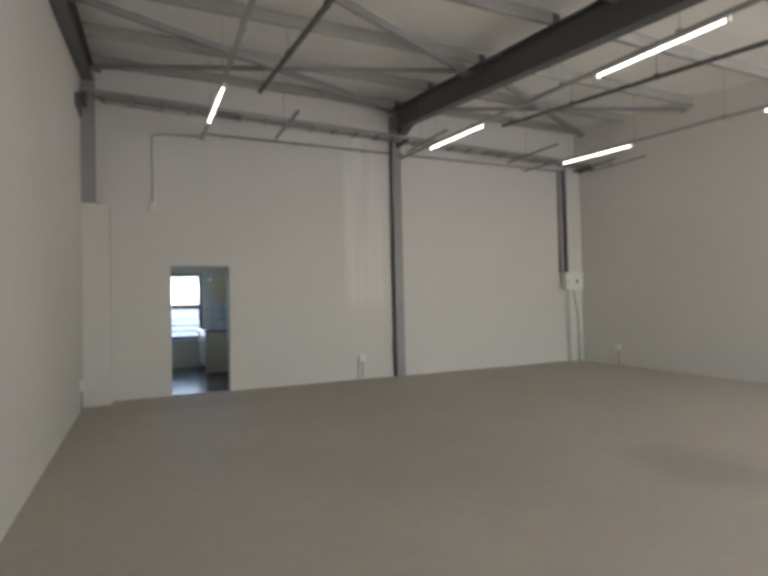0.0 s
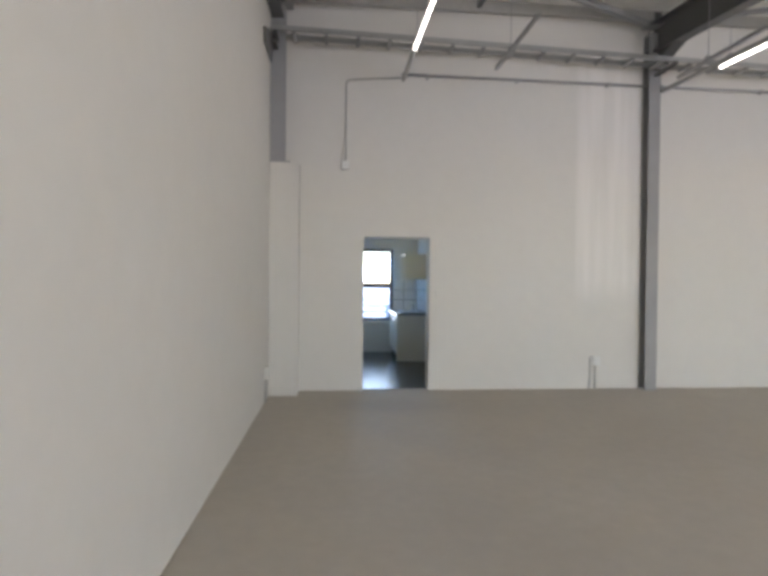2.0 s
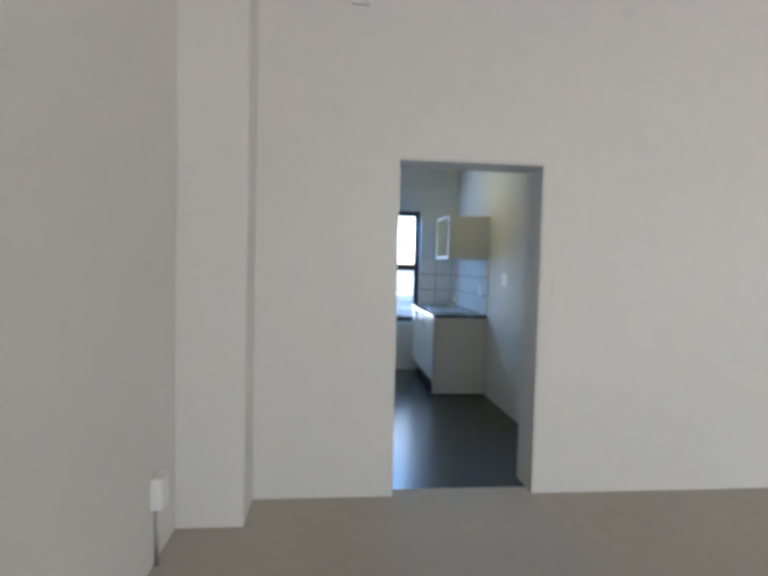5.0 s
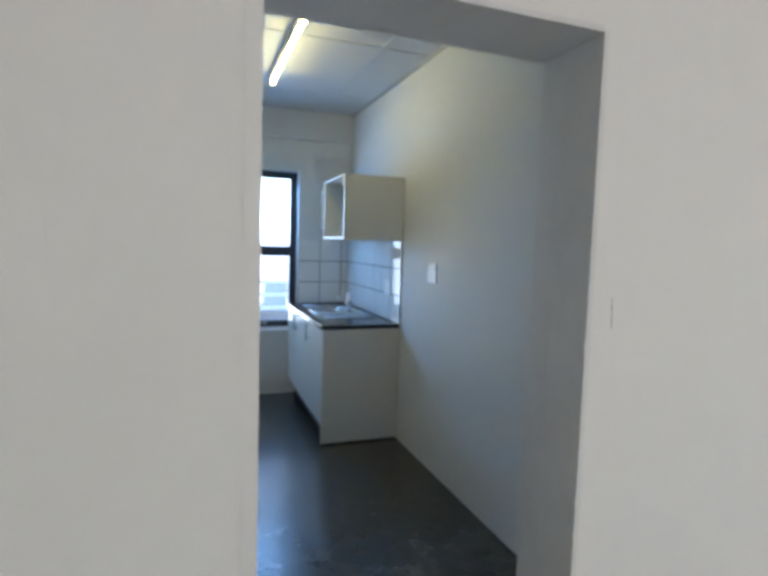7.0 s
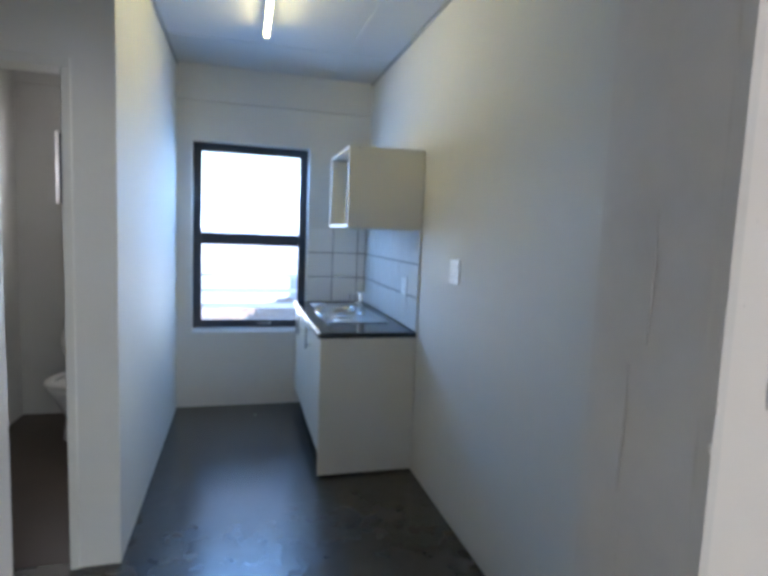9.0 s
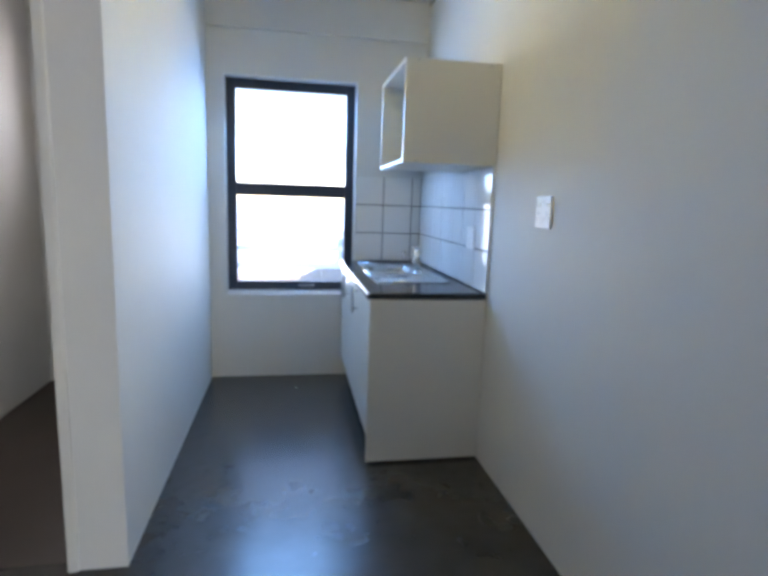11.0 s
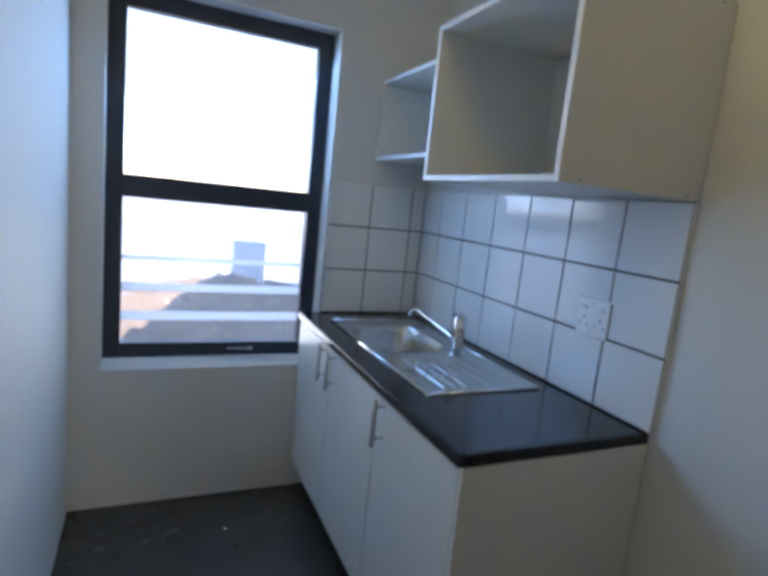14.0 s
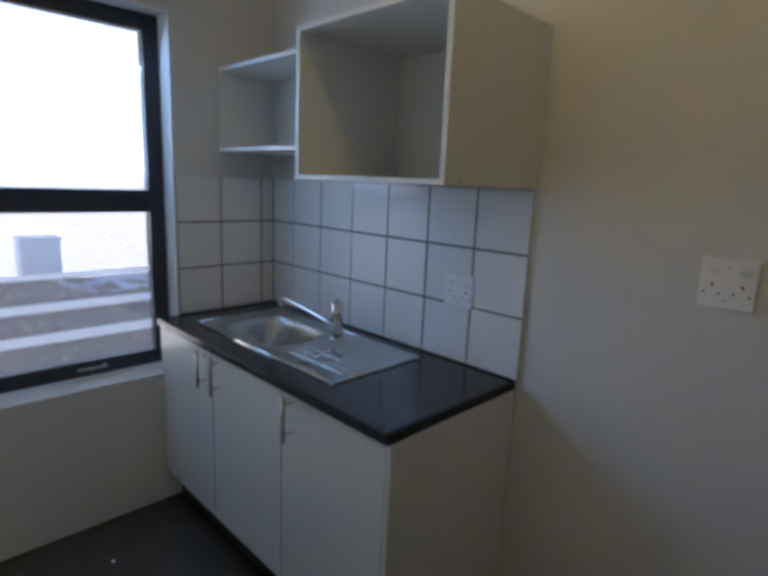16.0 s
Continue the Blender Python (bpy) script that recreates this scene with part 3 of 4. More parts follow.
for a, b in (((-1.04, -0.15), (4.0, -2.62)), ((3.98, -0.12), (-1.02, -2.75)), ((4.0, -2.66), (-1.02, -5.35)), ((-1.02, -2.80), (4.0, -5.35)),
             ((4.16, -0.2), (8.65, -2.75)), ((8.62, -0.28), (4.16, -2.85))):
    brace(a, b)


# ---- services hung in the roof ----
STRUT = [(-0.02, -0.02), (0.02, -0.02), (0.02, 0.02), (0.012, 0.02), (0.012, -0.014), (-0.012, -0.014), (-0.012, 0.02), (-0.02, 0.02)]


def hung_rail(a, b, hangers, label, mat=GALV, size=1.0):
    """A strut rail from a to b, hung on rods at the given ys from the purlins."""
    t = thing("lighting_rail", label, "cable rail", a, group="hung rails")
    A, B = Vector(a), Vector(b)
    way = (B - A).normalized()
    side = way.cross(Vector((0, 0, 1))).normalized()
    part("strut", prism([(p * size, q * size) for p, q in STRUT], (0, 0, 0), B - A, side, side.cross(way)), mat, t)
    for y in hangers:
        p = A + (B - A) * ((y - a[1]) / (b[1] - a[1])) - A
        up = roof_z(y, 5.17) - (A + p).z
        hang = part("hanger", tube([p + Vector((0, 0, 0.0)), p + Vector((0, 0, up))], 0.004 if size < 1.2 else 0.006, 6), mat, t)
        part("clamp", box(p.x - 0.03, p.y - 0.022, p.z - 0.026, p.x + 0.03, p.y + 0.022, p.z + 0.045, 0.003), mat, hang)
    return t


def rail_z(y):
    return 4.16 + 0.058 * y


RAILS = ((0.515, 0.38, "D"), (4.15, 4.15, "B"), (7.12, 7.12, "C"))
PURLIN_YS = (-1.42, -2.92, -4.42, -5.92, -7.42, -8.92)
for x0, x1, _ in RAILS:
    hung_rail((x0, -0.1, rail_z(-0.1) + 0.03), (x1, -10.2, rail_z(-10.2) + 0.03), PURLIN_YS, "thin galvanised strut rail hung under the roof for lights")
for x in (1.25, 5.76):
    hung_rail((x, -1.15, roof_z(-1.15, 4.80)), (x, -9.5, roof_z(-9.5, 4.80)), PURLIN_YS, "dark grey steel pipe rail hung under the purlins", STEEL, 1.1)
for x in (1.55, 3.88, 6.07, 8.2):
    hung_rail((x, -0.88, 4.07), (x, -2.25, 4.05), (-1.42,), "short galvanised strut rail hung near the rear wall", COLUMN, 0.85)


def tube_light(x, y0, y1, z0, z1, lit, group, label, mount=0.024):
    """A bare batten with one lit tube below it, from y0 to y1."""
    c = Vector((x, (y0 + y1) / 2, (z0 + z1) / 2))
    L = abs(y1 - y0) / 2
    t = thing("fluorescent_light", label, "ceiling light", c, group)
    t.rotation_euler = (math.atan2(z1 - z0, y1 - y0), 0, 0) if y1 > y0 else (math.atan2(z0 - z1, y0 - y1), 0, 0)
    part("batten", box(-0.018, -L, 0.014, 0.018, L, mount + 0.014, 0.003), WHITE, t)
    part("tube", tube([(0, -L + 0.03, 0), (0, L - 0.03, 0)], 0.0115, 12), lit, t, "glowing white tube", True)
    for s in (-1, 1):
        part("lampholder", box(-0.02, s * L - 0.03 * (s > 0), -0.024, 0.02, s * L + 0.03 * (s < 0), 0.02, 0.004), WHITE, t)
    return t


for x0, x1, k in RAILS:
    for y0, y1 in (((-1.33, -2.98),) if k == "D" else ((-1.24, -2.86), (-4.92, -6.38))):
        xm = x0 + (x1 - x0) * (y0 + y1) / 2 / -10.2
        tube_light(xm, y0, y1, rail_z(y0) - 0.03, rail_z(y1) - 0.03, TUBE, "warehouse tube lights", "lit white fluorescent batten light under a hung strut rail")


def cable_ladder():
    t = thing("cable_ladder", "galvanised cable ladder tray along the rear wall", "cable tray", (LEFT + 0.02, -0.42, 4.55))
    t.rotation_euler = (0, radians(1.5), 0)
    for y in (-0.13, 0.13):
        part("side_rail", prism(c_profile(0.03 if y < 0 else -0.03, 0.06, 0.003, 0.012), (0, y, 0.015), (9.85, y, 0), (0, 1, 0), (0, 0, 1)), GALV, t)
    n = 24
    for i in range(n):
        x = 0.28 + i * 0.40
        part("rung", box(x - 0.022, -0.125, -0.018, x + 0.022, 0.125, 0.012, 0.002), COLUMN, t)
    for x in (0.06, 5.24, 9.7):
        part("bracket", box(x - 0.03, -0.17, -0.045, x + 0.03, 0.418, -0.002, 0.003), STEEL, t)
    return t


cable_ladder()
t = thing("ladder_bracket", "dark steel wall bracket holding the cable ladder end", "bracket", (LEFT, -0.45, 4.42))
part("plate", prism([(-0.60, -0.06), (-0.56, -0.22), (0.03, -0.20), (0.07, 0.18)], (0, 0, 0), (0.03, 0, 0), (0, 1, 0), (0, 0, 1)), STEEL, t)
part("arm", box(0.03, -0.13, -0.02, 0.10, 0.10, 0.012, 0.003), STEEL, t)

t = thing("wall_conduit", "thin galvanised conduit run along the rear wall", "conduit", (0.5, -0.03, 4.26))
part("pipe", tube([(0, -0.02, 0.02), (8.0, -0.02, 0)], 0.019, 8), COLUMN, t)
for x in (0.35, 1.6, 2.9, 3.7, 5.2, 6.6):
    part("saddle", box(x - 0.012, -0.038, -0.02, x + 0.012, 0.03, 0.04, 0.003), GALV, t)


def wall_box(name, label, category, at, w, h, d, pipes, out=(0, -1, 0), pipe_mat=GALV):
    """A surface box of a socket or switch on a wall, with its conduits as rows of points in the box's own axes (along, out, up)."""
    t = thing(name, label, category, at, group="surface boxes")
    if out == (0, -1, 0):
        t.rotation_euler = (0, 0, 0)
    elif out == (1, 0, 0):
        t.rotation_euler = (0, 0, radians(90))
    else:
        t.rotation_euler = (0, 0, radians(-90))
    part("box", box(-w / 2, -d, -h / 2, w / 2, 0, h / 2, 0.008), PLASTIC, t)
    part("cover_plate", box(-w / 2 + 0.006, -d - 0.006, -h / 2 + 0.006, w / 2 - 0.006, -d, h / 2 - 0.006, 0.003), WHITE, t)
    for s in (-1, 1):
        part("screw", tube([(s * w * 0.36, -d - 0.009, 0), (s * w * 0.36, -d - 0.005, 0)], 0.004, 8), GALV, t)
    for p in pipes:
        part("conduit", tube(p, 0.010, 8), pipe_mat, t, "thin conduit", True)
    return t


wall_box("junction_box", "white junction box with conduit bending along the rear wall", "junction box", (-0.25, 0, 3.04), 0.11, 0.12, 0.045,
         [bend((0, -0.014, 0.06), (0.0, -0.014, 1.15), (0.76, -0.014, 1.21), 0.08)], pipe_mat=PURLIN)
wall_box("wall_socket", "white surface socket box fed by two conduits from the floor", "socket", (3.29, 0, 0.40), 0.13, 0.13, 0.05,
         [[(-0.075, -0.014, 0.03), (-0.075, -0.014, -0.3), (-0.09, -0.014, -0.4)], [(0.0, -0.014, -0.065), (0.0, -0.014, -0.4)]])
wall_box("wall_socket", "white surface socket box low on the side wall", "socket", (LEFT, -0.68, 0.36), 0.12, 0.15, 0.05,
         [[(0.0, -0.014, -0.07), (0.0, -0.014, -0.36)]], (1, 0, 0))
wall_box("wall_socket", "white surface socket box on the far side wall", "socket", (RIGHT, -1.08, 0.37), 0.13, 0.13, 0.05,
         [[(0.0, -0.014, -0.06), (0.0, -0.014, -0.37)]], (-1, 0, 0))

t = thing("distribution_board", "white metal electrical distribution board on the corner pier", "electrical panel", (8.33, -0.12, 1.59))
part("body", box(-0.27, -0.11, 0, 0.24, 0, 0.39, 0.008), WHITE, t)
d = part("door", box(-0.255, -0.125, 0.015, 0.225, -0.11, 0.375, 0.004), WHITE, t)
part("latch", tube([(-0.22, -0.138, 0.19), (-0.22, -0.124, 0.19)], 0.012, 10), BLACK, d)
part("breaker_window", box(0.0, -0.131, 0.16, 0.07, -0.124, 0.22, 0.002), BLACK, d, "small dark breaker window")
part("conduit", tube([(0.04, -0.02, 0), (0.04, -0.02, -0.12), (0.10, -0.02, -0.35), (0.14, -0.02, -0.6), (0.15, -0.02, -1.6)], 0.016, 8), GALV, t, "grey flexible conduit to the floor", True)
t = thing("cable_trunking", "black cable bundle in grey trunking up the corner", "trunking", (8.17, -0.06, 1.99))
part("channel", boxes((-0.085, -0.02, 0, 0.005, 0.058, 2.25), (0.005, 0.03, 0, 0.075, 0.058, 2.25)), COLUMN, t)
for x in (0.02, 0.04, 0.058):
    part("cable", tube([(x, -0.02, -0.01), (x + 0.008, -0.025, 0.9), (x, -0.02, 1.6), (x - 0.004, -0.02, 2.3)], 0.009, 8), BLACK, t, "black cable", True)
t = thing("wall_bracket", "dark steel bracket with a short arm on the side wall", "bracket", (RIGHT - 0.02, -0.35, 4.28))
part("plate", box(-0.03, -0.20, -0.06, 0.02, 0.20, 0.05, 0.004), STEEL, t)
part("arm", box(-0.10, -0.9, -0.015, -0.06, 0.1, 0.025, 0.003), GALV, t)


# ---- kitchenette ----
def rounded_handle(parent, x, y, z0, z1):
    h = part("handle", tube([(x - 0.035, y, z0), (x - 0.035, y, z1)], 0.0075, 10), GALV, parent, "satin steel bar handle", True)
    for z in (z0 + 0.025, z1 - 0.025):
        part("standoff", tube([(x, y, z), (x - 0.035, y, z)], 0.005, 8), CHROME, h)


def base_cabinet():
    y0, y1, x0, x1 = 2.545, K_BACK - 0.004, 0.782, K_R - 0.003
    t = thing("base_cabinet", "white melamine sink base cabinet with three doors", "kitchen cabinet", (0, 0, 0))
    part("end_panel", box(x0 - 0.018, y0 - 0.016, 0.012, x1, y0, 0.863, 0.0015), BOARD, t)
    part("end_panel", box(x0, y1 - 0.016, 0.10, x1, y1, 0.863, 0.0015), BOARD, t)
    part("bottom_board", box(x0, y0, 0.146, x1 - 0.01, y1 - 0.016, 0.162, 0.001), BOARD, t)
    part("back_panel", box(x1 - 0.008, y0, 0.10, x1, y1 - 0.016, 0.86), BOARD, t)
    part("plinth", box(0.835, y0, 0.0, 0.851, y1, 0.146, 0.001), BLACK, t, "dark recessed plinth")
    for a, b, hy in ((y0 + 0.0025, 3.027, 2.968), (3.033, 3.499, 3.447), (3.505, y1, 3.556)):
        d = part("door", box(x0 - 0.018, a, 0.150, x0 - 0.003, b, 0.858, 0.002), BOARD, t)
        rounded_handle(d, x0 - 0.018, hy, 0.708, 0.860)


base_cabinet()

SX0, SX1, SY0, SY1, TOP = 0.853, 1.283, 2.885, 3.822, 0.895
W0, W1, WY0, WY1 = 0.750, K_R - 0.002, 2.530, K_BACK - 0.002
E0 = 0.014
bm = boxes((W0 + E0, WY0 + E0, TOP - 0.03, W1, SY0 + 0.012, TOP), (W0 + E0, SY1 - 0.012, TOP - 0.03, W1, WY1, TOP),
           (W0 + E0, SY0 + 0.012, TOP - 0.03, SX0 + 0.012, SY1 - 0.012, TOP), (SX1 - 0.012, SY0 + 0.012, TOP - 0.03, W1, SY1 - 0.012, TOP))
bmesh.ops.remove_doubles(bm, verts=bm.verts[:], dist=1e-5)
t = thing("worktop", "polished black granite worktop on the sink cabinet", "worktop")
part("slab", bm, GRANITE, t)
part("front_edge", box(W0, WY0, TOP - 0.0305, W0 + E0, WY1, TOP - 0.0004, 0.004, 2), GRANITE, t)
part("end_edge", box(W0 + E0, WY0, TOP - 0.0305, W1, WY0 + E0, TOP - 0.0004, 0.004, 2), GRANITE, t)


def kitchen_sink():
    t = thing("kitchen_sink", "inset stainless steel sink with ribbed drainer in the worktop", "sink", (0, 0, TOP))
    bm = bmesh.new()
    nx, ny = 88, 96
    w, h = SX1 - SX0, SY1 - SY0

    def height(u, v):
        edge = min(u, w - u, v, h - v)
        z = 0.005 if edge > 0.004 else 0.0005
        if edge > 0.016:
            z = 0.0015
        bx, by = abs(u - 0.20) / 0.15, abs(v - (h - 0.30)) / 0.19
        r = (bx ** 4 + by ** 4) ** 0.25
        if r < 1.12:
            k = min(1, max(0, (1.12 - r) / 0.30))
            z -= 0.15 * (k * k * (3 - 2 * k))
        elif 0.03 < v < 0.36 and 0.05 < u < w - 0.08:
            z += 0.008 * max(0.0, math.cos(2 * math.pi * (u - 0.05) / 0.042)) ** 2 * min(1, (v - 0.03) / 0.02, (0.36 - v) / 0.02) - 0.001
        return z
    g = [[bm.verts.new((SX0 + w * i / nx, SY0 + h * j / ny, height(w * i / nx, h * j / ny))) for i in range(nx + 1)] for j in range(ny + 1)]
    for a, b in zip(g, g[1:]):
        for i in range(nx):
            bm.faces.new((a[i], a[i + 1], b[i + 1], b[i]))
    part("bowl_and_drainer", bm, INOX, t, "", True)
    part("waste", tube([(SX0 + 0.20, SY0 + h - 0.30, -0.151), (SX0 + 0.20, SY0 + h - 0.30, -0.146)], 0.035, 20), CHROME, t, "chrome waste outlet")
    for s, x in ((0, SX0 + 0.004), (1, SX1 - 0.004)):
        part("rim", tube([(x, SY0 + 0.01, 0.003), (x, SY1 - 0.01, 0.003)], 0.0052, 8), CHROME, t, "", True)
    for y in (SY0 + 0.004, SY1 - 0.004):
        part("rim", tube([(SX0 + 0.01, y, 0.003), (SX1 - 0.01, y, 0.003)], 0.0052, 8), CHROME, t, "", True)


kitchen_sink()

t = thing("mixer_tap", "chrome kitchen mixer tap with a long swivel spout", "tap", (1.175, 3.245, TOP + 0.004))
part("base_ring", tube([(0, 0, 0), (0, 0, 0.012)], [0.031, 0.026], 18), CHROME, t, "", True)
part("body", tube([(0, 0, 0.01), (0, 0, 0.085), (0, 0, 0.092), (0, 0, 0.150), (0, 0, 0.154)], [0.0225, 0.0225, 0.0245, 0.0245, 0.021], 16), CHROME, t, "", True)
part("lever", tube([(0, 0, 0.150), (-0.006, -0.004, 0.160), (-0.030, -0.016, 0.166), (-0.050, -0.027, 0.167)], [0.018, 0.013, 0.008, 0.006], 10), CHROME, t, "", True)
s = part("spout", tube([(0, 0.012, 0.058), (-0.005, 0.05, 0.064), (-0.012, 0.17, 0.085), (-0.02, 0.30, 0.108), (-0.022, 0.34, 0.110), (-0.023, 0.358, 0.101), (-0.023, 0.362, 0.084)], 0.0075, 12), CHROME, t, "", True)
part("aerator", tube([(-0.023, 0.362, 0.088), (-0.023, 0.362, 0.068)], 0.0105, 12), CHROME, s)


def open_cabinet(y0, y1, x0, z0, z1, label):
    """An open wall cabinet with its face to -x."""
    x1, b = K_R - 0.003, 0.016
    t = thing("wall_cabinet", label, "kitchen cabinet", (0, 0, 0), "wall cabinets")
    for name, r in (("side_panel", (x0, y0, z0, x1, y0 + b, z1)), ("side_panel", (x0, y1 - b, z0, x1, y1, z1)),
                    ("top_panel", (x0, y0 + b, z1 - b, x1, y1 - b, z1)), ("bottom_panel", (x0, y0 + b, z0, x1, y1 - b, z0 + b)),
                    ("back_panel", (x1 - 0.006, y0 + b, z0 + b, x1, y1 - b, z1 - b))):
        part(name, box(*r, 0.0008, 1), BOARD, t)
    for r in ((x0 - 0.002, y0, z0, x0, y0 + b, z1), (x0 - 0.002, y1 - b, z0, x0, y1, z1),
              (x0 - 0.002, y0 + b, z1 - b, x0, y1 - b, z1), (x0 - 0.002, y0 + b, z0, x0, y1 - b, z0 + b)):
        part("edging", box(*r), EDGE, t, "bright white front edging")
    for x in (x0 + 0.06, x1 - 0.05):
        for z in (z0 + 0.01, z1 - 0.01):
            part("screw_cap", tube([(x, y0 - 0.0015, z), (x, y0, z)], 0.004, 8), COLUMN, t)


open_cabinet(2.517, 3.150, 0.900, 1.530, 2.003, "deep open-fronted white melamine wall cabinet above the sink")
open_cabinet(3.152, K_BACK - 0.003, 1.070, 1.640, 2.003, "shallow open-fronted white wall cabinet beside the window")


def plug_socket(y, z, w, h, label, x=K_R, deep=0.009):
    """A double plug socket plate on the wall that faces -x."""
    t = thing("wall_socket", label, "socket", (x - deep + 0.009, y, z), "kitchen sockets")
    t.rotation_euler = (0, 0, radians(-90))
    part("plate", box(-w / 2, -0.009, -h / 2, w / 2, deep - 0.009, h / 2, 0.004), PLASTIC, t)
    for s in (-1, 1):
        part("rocker_switch", box(s * 0.035 - 0.012, -0.014, h * 0.18, s * 0.035 + 0.012, -0.008, h * 0.18 + 0.013, 0.002), WHITE, t)
        for dx, dz, r in ((0, -0.004, 0.0038), (-0.017, -0.024, 0.0029), (0.017, -0.026, 0.0029)):
            part("pin_hole", tube([(s * 0.033 + dx, -0.0097, dz), (s * 0.033 + dx, -0.0088, dz)], r, 10), BLACK, t)
    for z_ in (-1, 1):
        part("screw", tube([(0, -0.0105, z_ * 0.042), (0, -0.009, z_ * 0.042)], 0.0035, 8), GALV, t)


plug_socket(1.973, 1.319, 0.125, 0.126, "white double plug socket plate on the plain wall")
plug_socket(2.782, 1.163, 0.125, 0.118, "white double plug socket plate on the tiled splashback", K_R - 0.013, 0.008)

bm = bmesh.new()
bmesh.ops.create_icosphere(bm, subdivisions=2, radius=1, matrix=Matrix.Diagonal((0.007, 0.005, 0.003, 1)))
for v in bm.verts:
    v.co += 0.002 * noise.noise_vector(v.co * 300)
ob = solid("plaster_crumb", bm, WHITE, "small white crumb of plaster on the dark floor", "crumb", smooth=True)
ob.location = (0.425, 3.703, 0.002)

tube_light(0.435, 2.945, 1.60, K_H - 0.075, K_H - 0.075, KTUBE, "kitchenette light", "lit bare fluorescent batten on the kitchenette ceiling", 0.052)


def window(name, x0, x1, z0, z1, y, transoms, strips, label):
    """A dark aluminium window in the outer wall, panes and film strips as parts."""
    t = tagged(new(name), label, "window", "", "structure")
    f, d = 0.067, 0.06
    for n_, r in (("frame_stile", (x0, y, z0, x0 + f, y + d, z1)), ("frame_stile", (x1 - f, y, z0, x1, y + d, z1)),
                  ("frame_rail", (x0 + f, y, z1 - f, x1 - f, y + d, z1)), ("frame_rail", (x0 + f, y, z0, x1 - f, y + d, z0 + f))):
        part(n_, box(*r, 0.004), ALU, t)
    levels = [z0 + f]
    for a, b in transoms:
        part("transom", box(x0 + f, y, a, x1 - f, y + d, b, 0.004), ALU, t)
        levels += [a, b]
    levels.append(z1 - f)
    for a, b in zip(levels[::2], levels[1::2]):
        p = part("pane", boxes((x0 + f - 0.004, y + 0.030, a - 0.004, x1 - f + 0.004, y + 0.034, b + 0.004)), GLASS, t)
        p.visible_shadow = False
    for z, hgt in strips:
        part("frosted_strip", boxes((x0 + f, y + 0.035, z - hgt / 2, x1 - f, y + 0.0365, z + hgt / 2)), FILM, t, "white frosted film strip on the glass")
    return t


w1 = window("window_1", -0.083, 0.850, 0.650, 2.184, 4.095, [(1.358, 1.455)], [(0.836, 0.042), (0.968, 0.036), (1.098, 0.022)], "charcoal aluminium window in two lights with frosted strips")
part("stay_handle", box(0.44, 4.070, 0.684, 0.56, 4.096, 0.698, 0.004), INOX, w1, "small silver window stay")
window("window_2", -1.05, -0.55, 1.632, 2.163, 4.095, [], [], "small charcoal aluminium toilet window")
bm = box(-0.081, K_BACK - 0.006, 0.628, 0.848, 4.095, 0.651, 0.004)
for v in bm.verts:
    if v.co.z > 0.64 and v.co.y < 4.03:
        v.co.z -= 0.018
solid("window_sill", bm, WALL, "white plastered inner window sill", "window sill", "structure")

# ---- toilet ----
t = tagged(new("door_frame"), "white painted steel frame of the open toilet doorway", "door frame", "", "structure")
for n_, r in (("jamb", (-0.397, T_WALL - 0.012, 0, -0.360, T_WALL + 0.122, 2.10)), ("jamb", (-1.172, T_WALL - 0.012, 0, -1.135, T_WALL + 0.122, 2.10)),
              ("head", (-1.172, T_WALL - 0.012, 2.10, -0.360, T_WALL + 0.122, 2.137))):
    part(n_, box(*r, 0.004), BOARD, t)


def ring_loft(levels, sides=28):
    """Oval rings (centre y, half width, half length, height), joined in order."""
    bm = bmesh.new()
    rings = []
    for cy, a, b, z in levels:
        ring = []
        for k in range(sides):
            g = 2 * math.pi * k / sides
            ring.append(bm.verts.new((a * math.cos(g), cy + b * math.sin(g) * (1.0 if math.sin(g) < 0 else 0.86), z)))
        rings.append(ring)
    for p, q in zip(rings, rings[1:]):
        for k in range(sides):
            bm.faces.new((p[k], p[(k + 1) % sides], q[(k + 1) % sides], q[k]))
    bm.faces.new(rings[0][::-1])
    bm.faces.new(rings[-1])
    bmesh.ops.recalc_face_normals(bm, faces=bm.faces[:])
    for f in bm.faces:
        f.smooth = True
    return bm


t = thing("toilet", "white ceramic toilet with its lid standing open", "toilet", (-0.80, 3.49, 0))
part("pan", ring_loft([(0.06, 0.095, 0.19, 0), (0.06, 0.088, 0.175, 0.05), (0.05, 0.075, 0.15, 0.15), (0.0, 0.12, 0.19, 0.27), (-0.02, 0.165, 0.24, 0.36),
                       (-0.02, 0.170, 0.245, 0.392), (-0.02, 0.164, 0.238, 0.398), (-0.02, 0.118, 0.178, 0.395), (-0.02, 0.095, 0.145, 0.30), (0.0, 0.05, 0.07, 0.22)]), CERAMIC, t)
part("outlet", box(-0.07, 0.17, 0.14, 0.07, 0.499, 0.36, 0.03, 3), CERAMIC, t)
part("seat", ring_loft([(-0.02, 0.172, 0.245, 0.40), (-0.02, 0.180, 0.252, 0.41), (-0.02, 0.172, 0.245, 0.422), (-0.02, 0.118, 0.175, 0.422), (-0.02, 0.112, 0.168, 0.412), (-0.02, 0.118, 0.175, 0.40),
                        (-0.02, 0.120, 0.177, 0.399)]), PLASTIC, t, "white plastic seat ring")
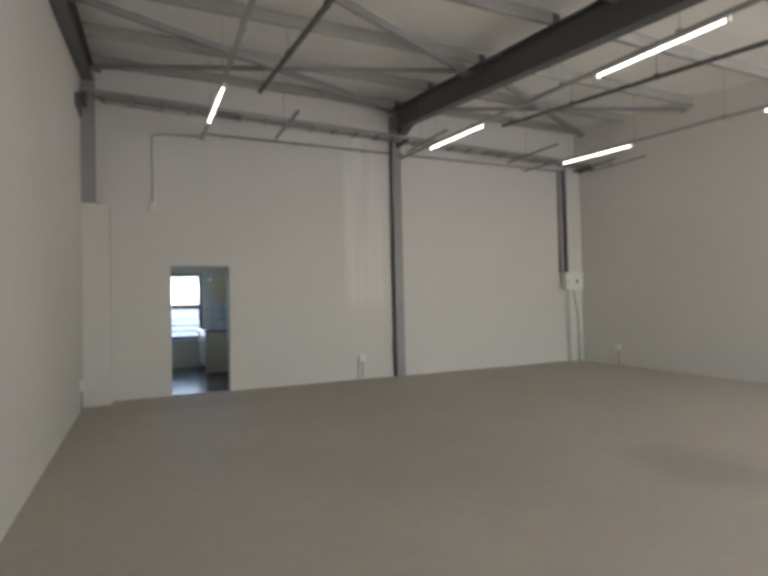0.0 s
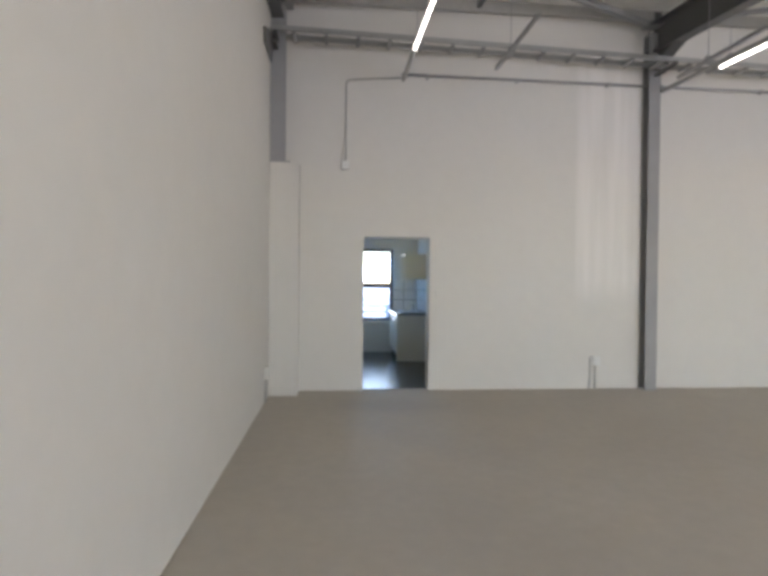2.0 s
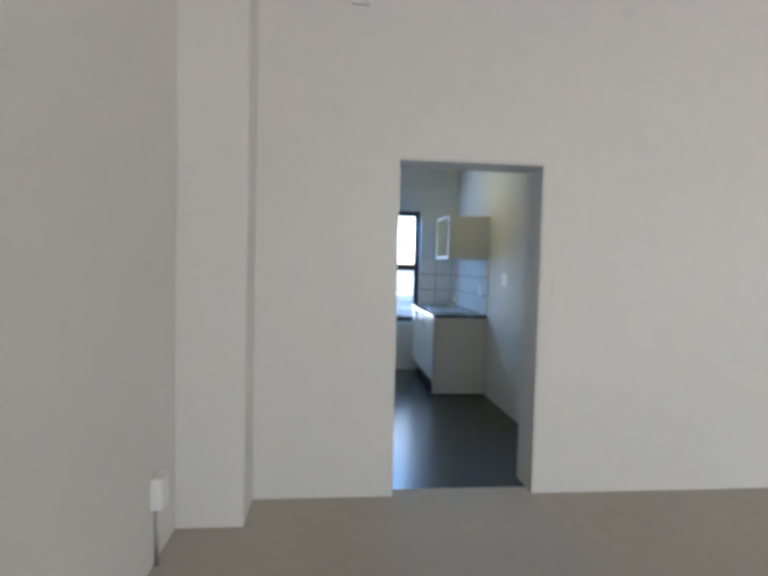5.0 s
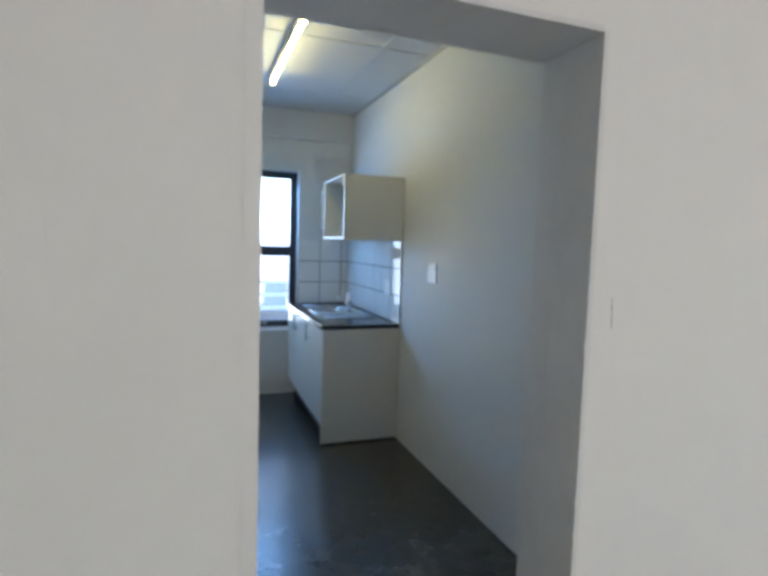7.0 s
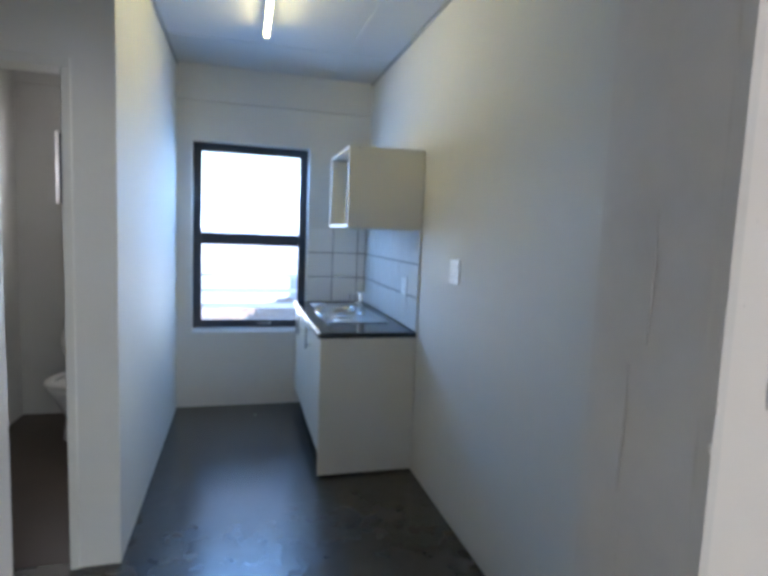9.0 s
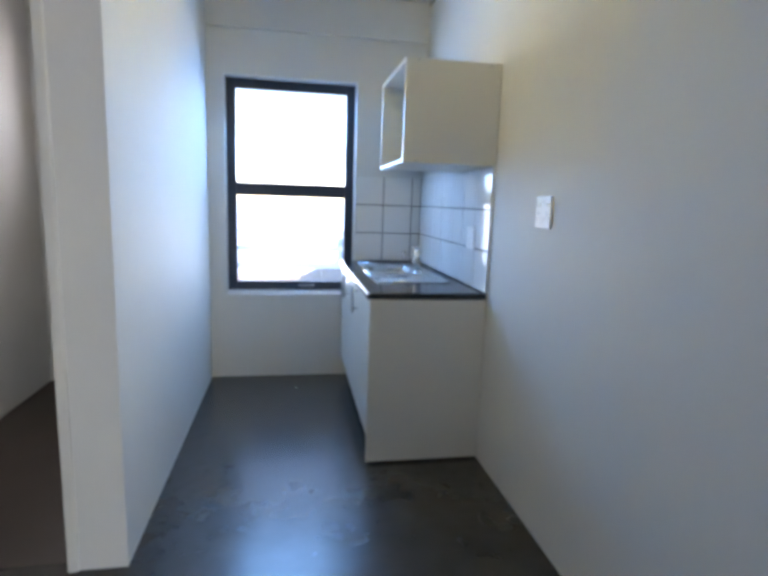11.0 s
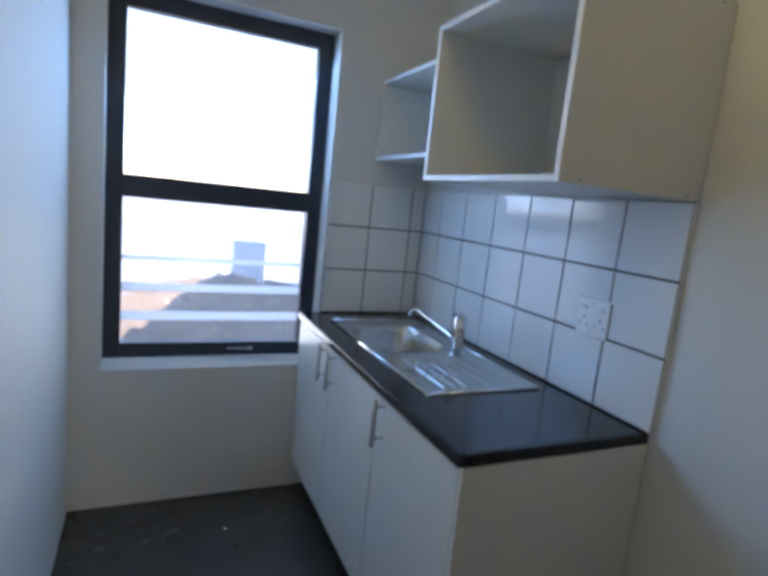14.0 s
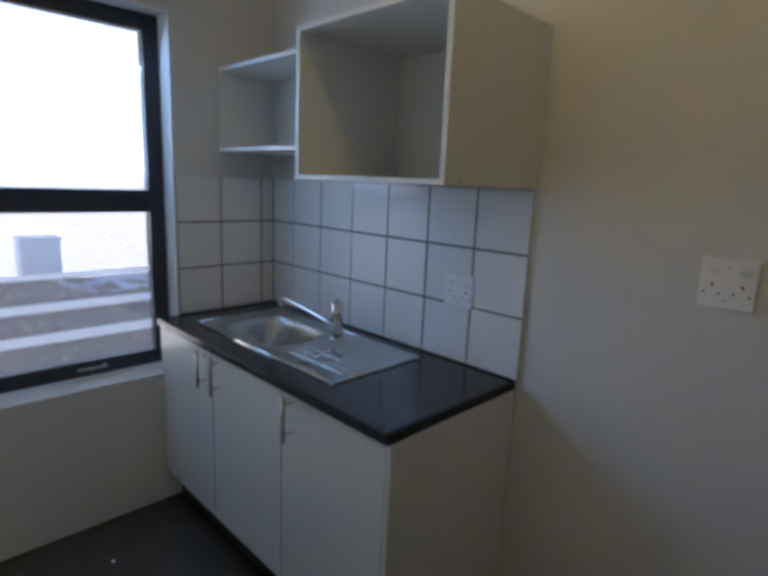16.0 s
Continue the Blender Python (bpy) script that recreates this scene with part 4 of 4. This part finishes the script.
bm = ring_loft([(0, 0.150, 0.19, 0), (0, 0.160, 0.20, 0.008), (0, 0.156, 0.196, 0.018)])
bmesh.ops.transform(bm, matrix=Matrix.Translation((0, 0.215, 0.610)) @ Matrix.Rotation(radians(-80), 4, "X"), verts=bm.verts[:])
part("lid", bm, PLASTIC, t, "white plastic lid standing open")
for x in (-0.06, 0.06):
    part("hinge", tube([(x, 0.225, 0.40), (x, 0.225, 0.43)], 0.012, 10), CHROME, t)

# ---- outside the window ----
bm = bmesh.new()
n = 60
g = []
for j in range(n + 1):
    row = []
    for i in range(n + 1):
        x, y = -2.6 + 7.6 * i / n, 4.7 + 6.4 * j / n
        u, v = (x - 1.04) / 1.9, (y - 8.0) / 2.1
        r2 = u * u + v * v
        hgt = min(0.42, 0.47 * math.exp(-10 * u * u - 2.2 * v * v)) * (1 + 0.25 * noise.noise(Vector((x * 1.6, y * 1.6, 3)))) + 0.06 * max(0, 1 - r2 / 3.2)
        hgt += 0.22 * math.exp(-((x - 2.3) / 0.45) ** 2 - ((y - 8.2) / 0.7) ** 2) + 0.10 * math.exp(-((x - 1.55) / 0.22) ** 2 - ((y - 7.2) / 0.4) ** 2)
        hgt += (0.12 * noise.noise(Vector((x * 4, y * 4, 0))) + 0.08 * noise.noise(Vector((x * 11, y * 11, 5)))) * min(1, max(0, 3.0 - r2))
        row.append(bm.verts.new((x, y, -0.19 + max(0.0, hgt))))
    g.append(row)
for a, b in zip(g, g[1:]):
    for i in range(n):
        bm.faces.new((a[i], a[i + 1], b[i + 1], b[i]))
solid("soil_heap", bm, SOIL, "heap of dry brown soil and rubble outside the window", "soil heap", smooth=True)
heap = bpy.data.objects["soil_heap"].data
tops = [v.co.copy() for v in heap.vertices if v.co.z > -0.02]
random.shuffle(tops)
bm = bmesh.new()
for p in tops[:300]:
    s = random.uniform(0.015, 0.06) * random.uniform(0.4, 1)
    m = Matrix.Translation(p) @ Euler([random.uniform(0, 6) for _ in range(3)]).to_matrix().to_4x4() @ Matrix.Diagonal((s, s * random.uniform(0.6, 1), s * random.uniform(0.5, 0.9), 1))
    for v in bmesh.ops.create_icosphere(bm, subdivisions=1, radius=1, matrix=m)["verts"]:
        v.co += 0.25 * s * noise.noise_vector(v.co * 40)
solid("rubble", bm, STONE, "loose pale stones and clods lying over the soil heap", "rubble", "stuff")

t = thing("meter_kiosk", "pale blue-grey electrical meter kiosk beyond the soil heap", "meter kiosk", (1.40, 9.3, -0.15))
part("body", box(-0.22, -0.15, 0.06, 0.22, 0.15, 0.82, 0.02), PALE, t)
part("plinth", box(-0.25, -0.18, 0, 0.25, 0.18, 0.06, 0.01), FACADE, t)
part("door", box(-0.19, -0.162, 0.10, 0.19, -0.15, 0.76, 0.006), PALE, t)
part("roof_cap", box(-0.23, -0.17, 0.82, 0.23, 0.17, 0.845, 0.008), PALE, t)
solid("boundary_wall", box(-40, 33, -0.15, 45, 33.3, 0.55, 0.02), YARDWALL, "low boundary wall far across the bare yard, coloured blue for the haze", "wall")

# glazed tiles of the splashback
ROWS = (TOP + 0.003, 1.110, 1.319, 1.528)
COLS = (2.520, 2.733, 2.946, 3.159, 3.374, 3.590, 3.803, K_BACK - 0.012)
BACKS = (0.856, 1.066, 1.284, K_R - 0.012)
splash = solid("splashback", boxes((K_R - 0.0085, COLS[0] + 0.003, ROWS[0], K_R, K_BACK, ROWS[3] - 0.003), (BACKS[0] + 0.003, K_BACK - 0.0085, ROWS[0], K_R - 0.0085, K_BACK, ROWS[3] - 0.003)),
               GROUT, "white glazed tile splashback with dark grout", "splashback", "structure")
part("tile_edge", box(K_R - 0.0078, COLS[0] + 0.0016, ROWS[0], K_R, COLS[0] + 0.003, ROWS[3] - 0.003), TILE, splash)
made = {}


def tile(w, h, at, turn):
    key = (round(w, 3), round(h, 3))
    if key not in made:
        made[key] = to_mesh("tile", box(-w / 2 + 0.0033, -0.006, -h / 2 + 0.0033, w / 2 - 0.0033, 0, h / 2 - 0.0033, 0.0012, 1), TILE)
    ob = new("tile", made[key])
    ob.parent = splash
    ob.location = at
    ob.rotation_euler = (radians(random.uniform(-0.25, 0.25)), 0, turn + radians(random.uniform(-0.25, 0.25)))


for lo, hi in zip(ROWS, ROWS[1:]):
    for a, b in zip(COLS, COLS[1:]):
        tile(b - a, hi - lo, (K_R - 0.0075, (a + b) / 2, (lo + hi) / 2), radians(-90))
    for a, b in zip(BACKS, BACKS[1:]):
        tile(b - a, hi - lo, ((a + b) / 2, K_BACK - 0.0075, (lo + hi) / 2), 0)
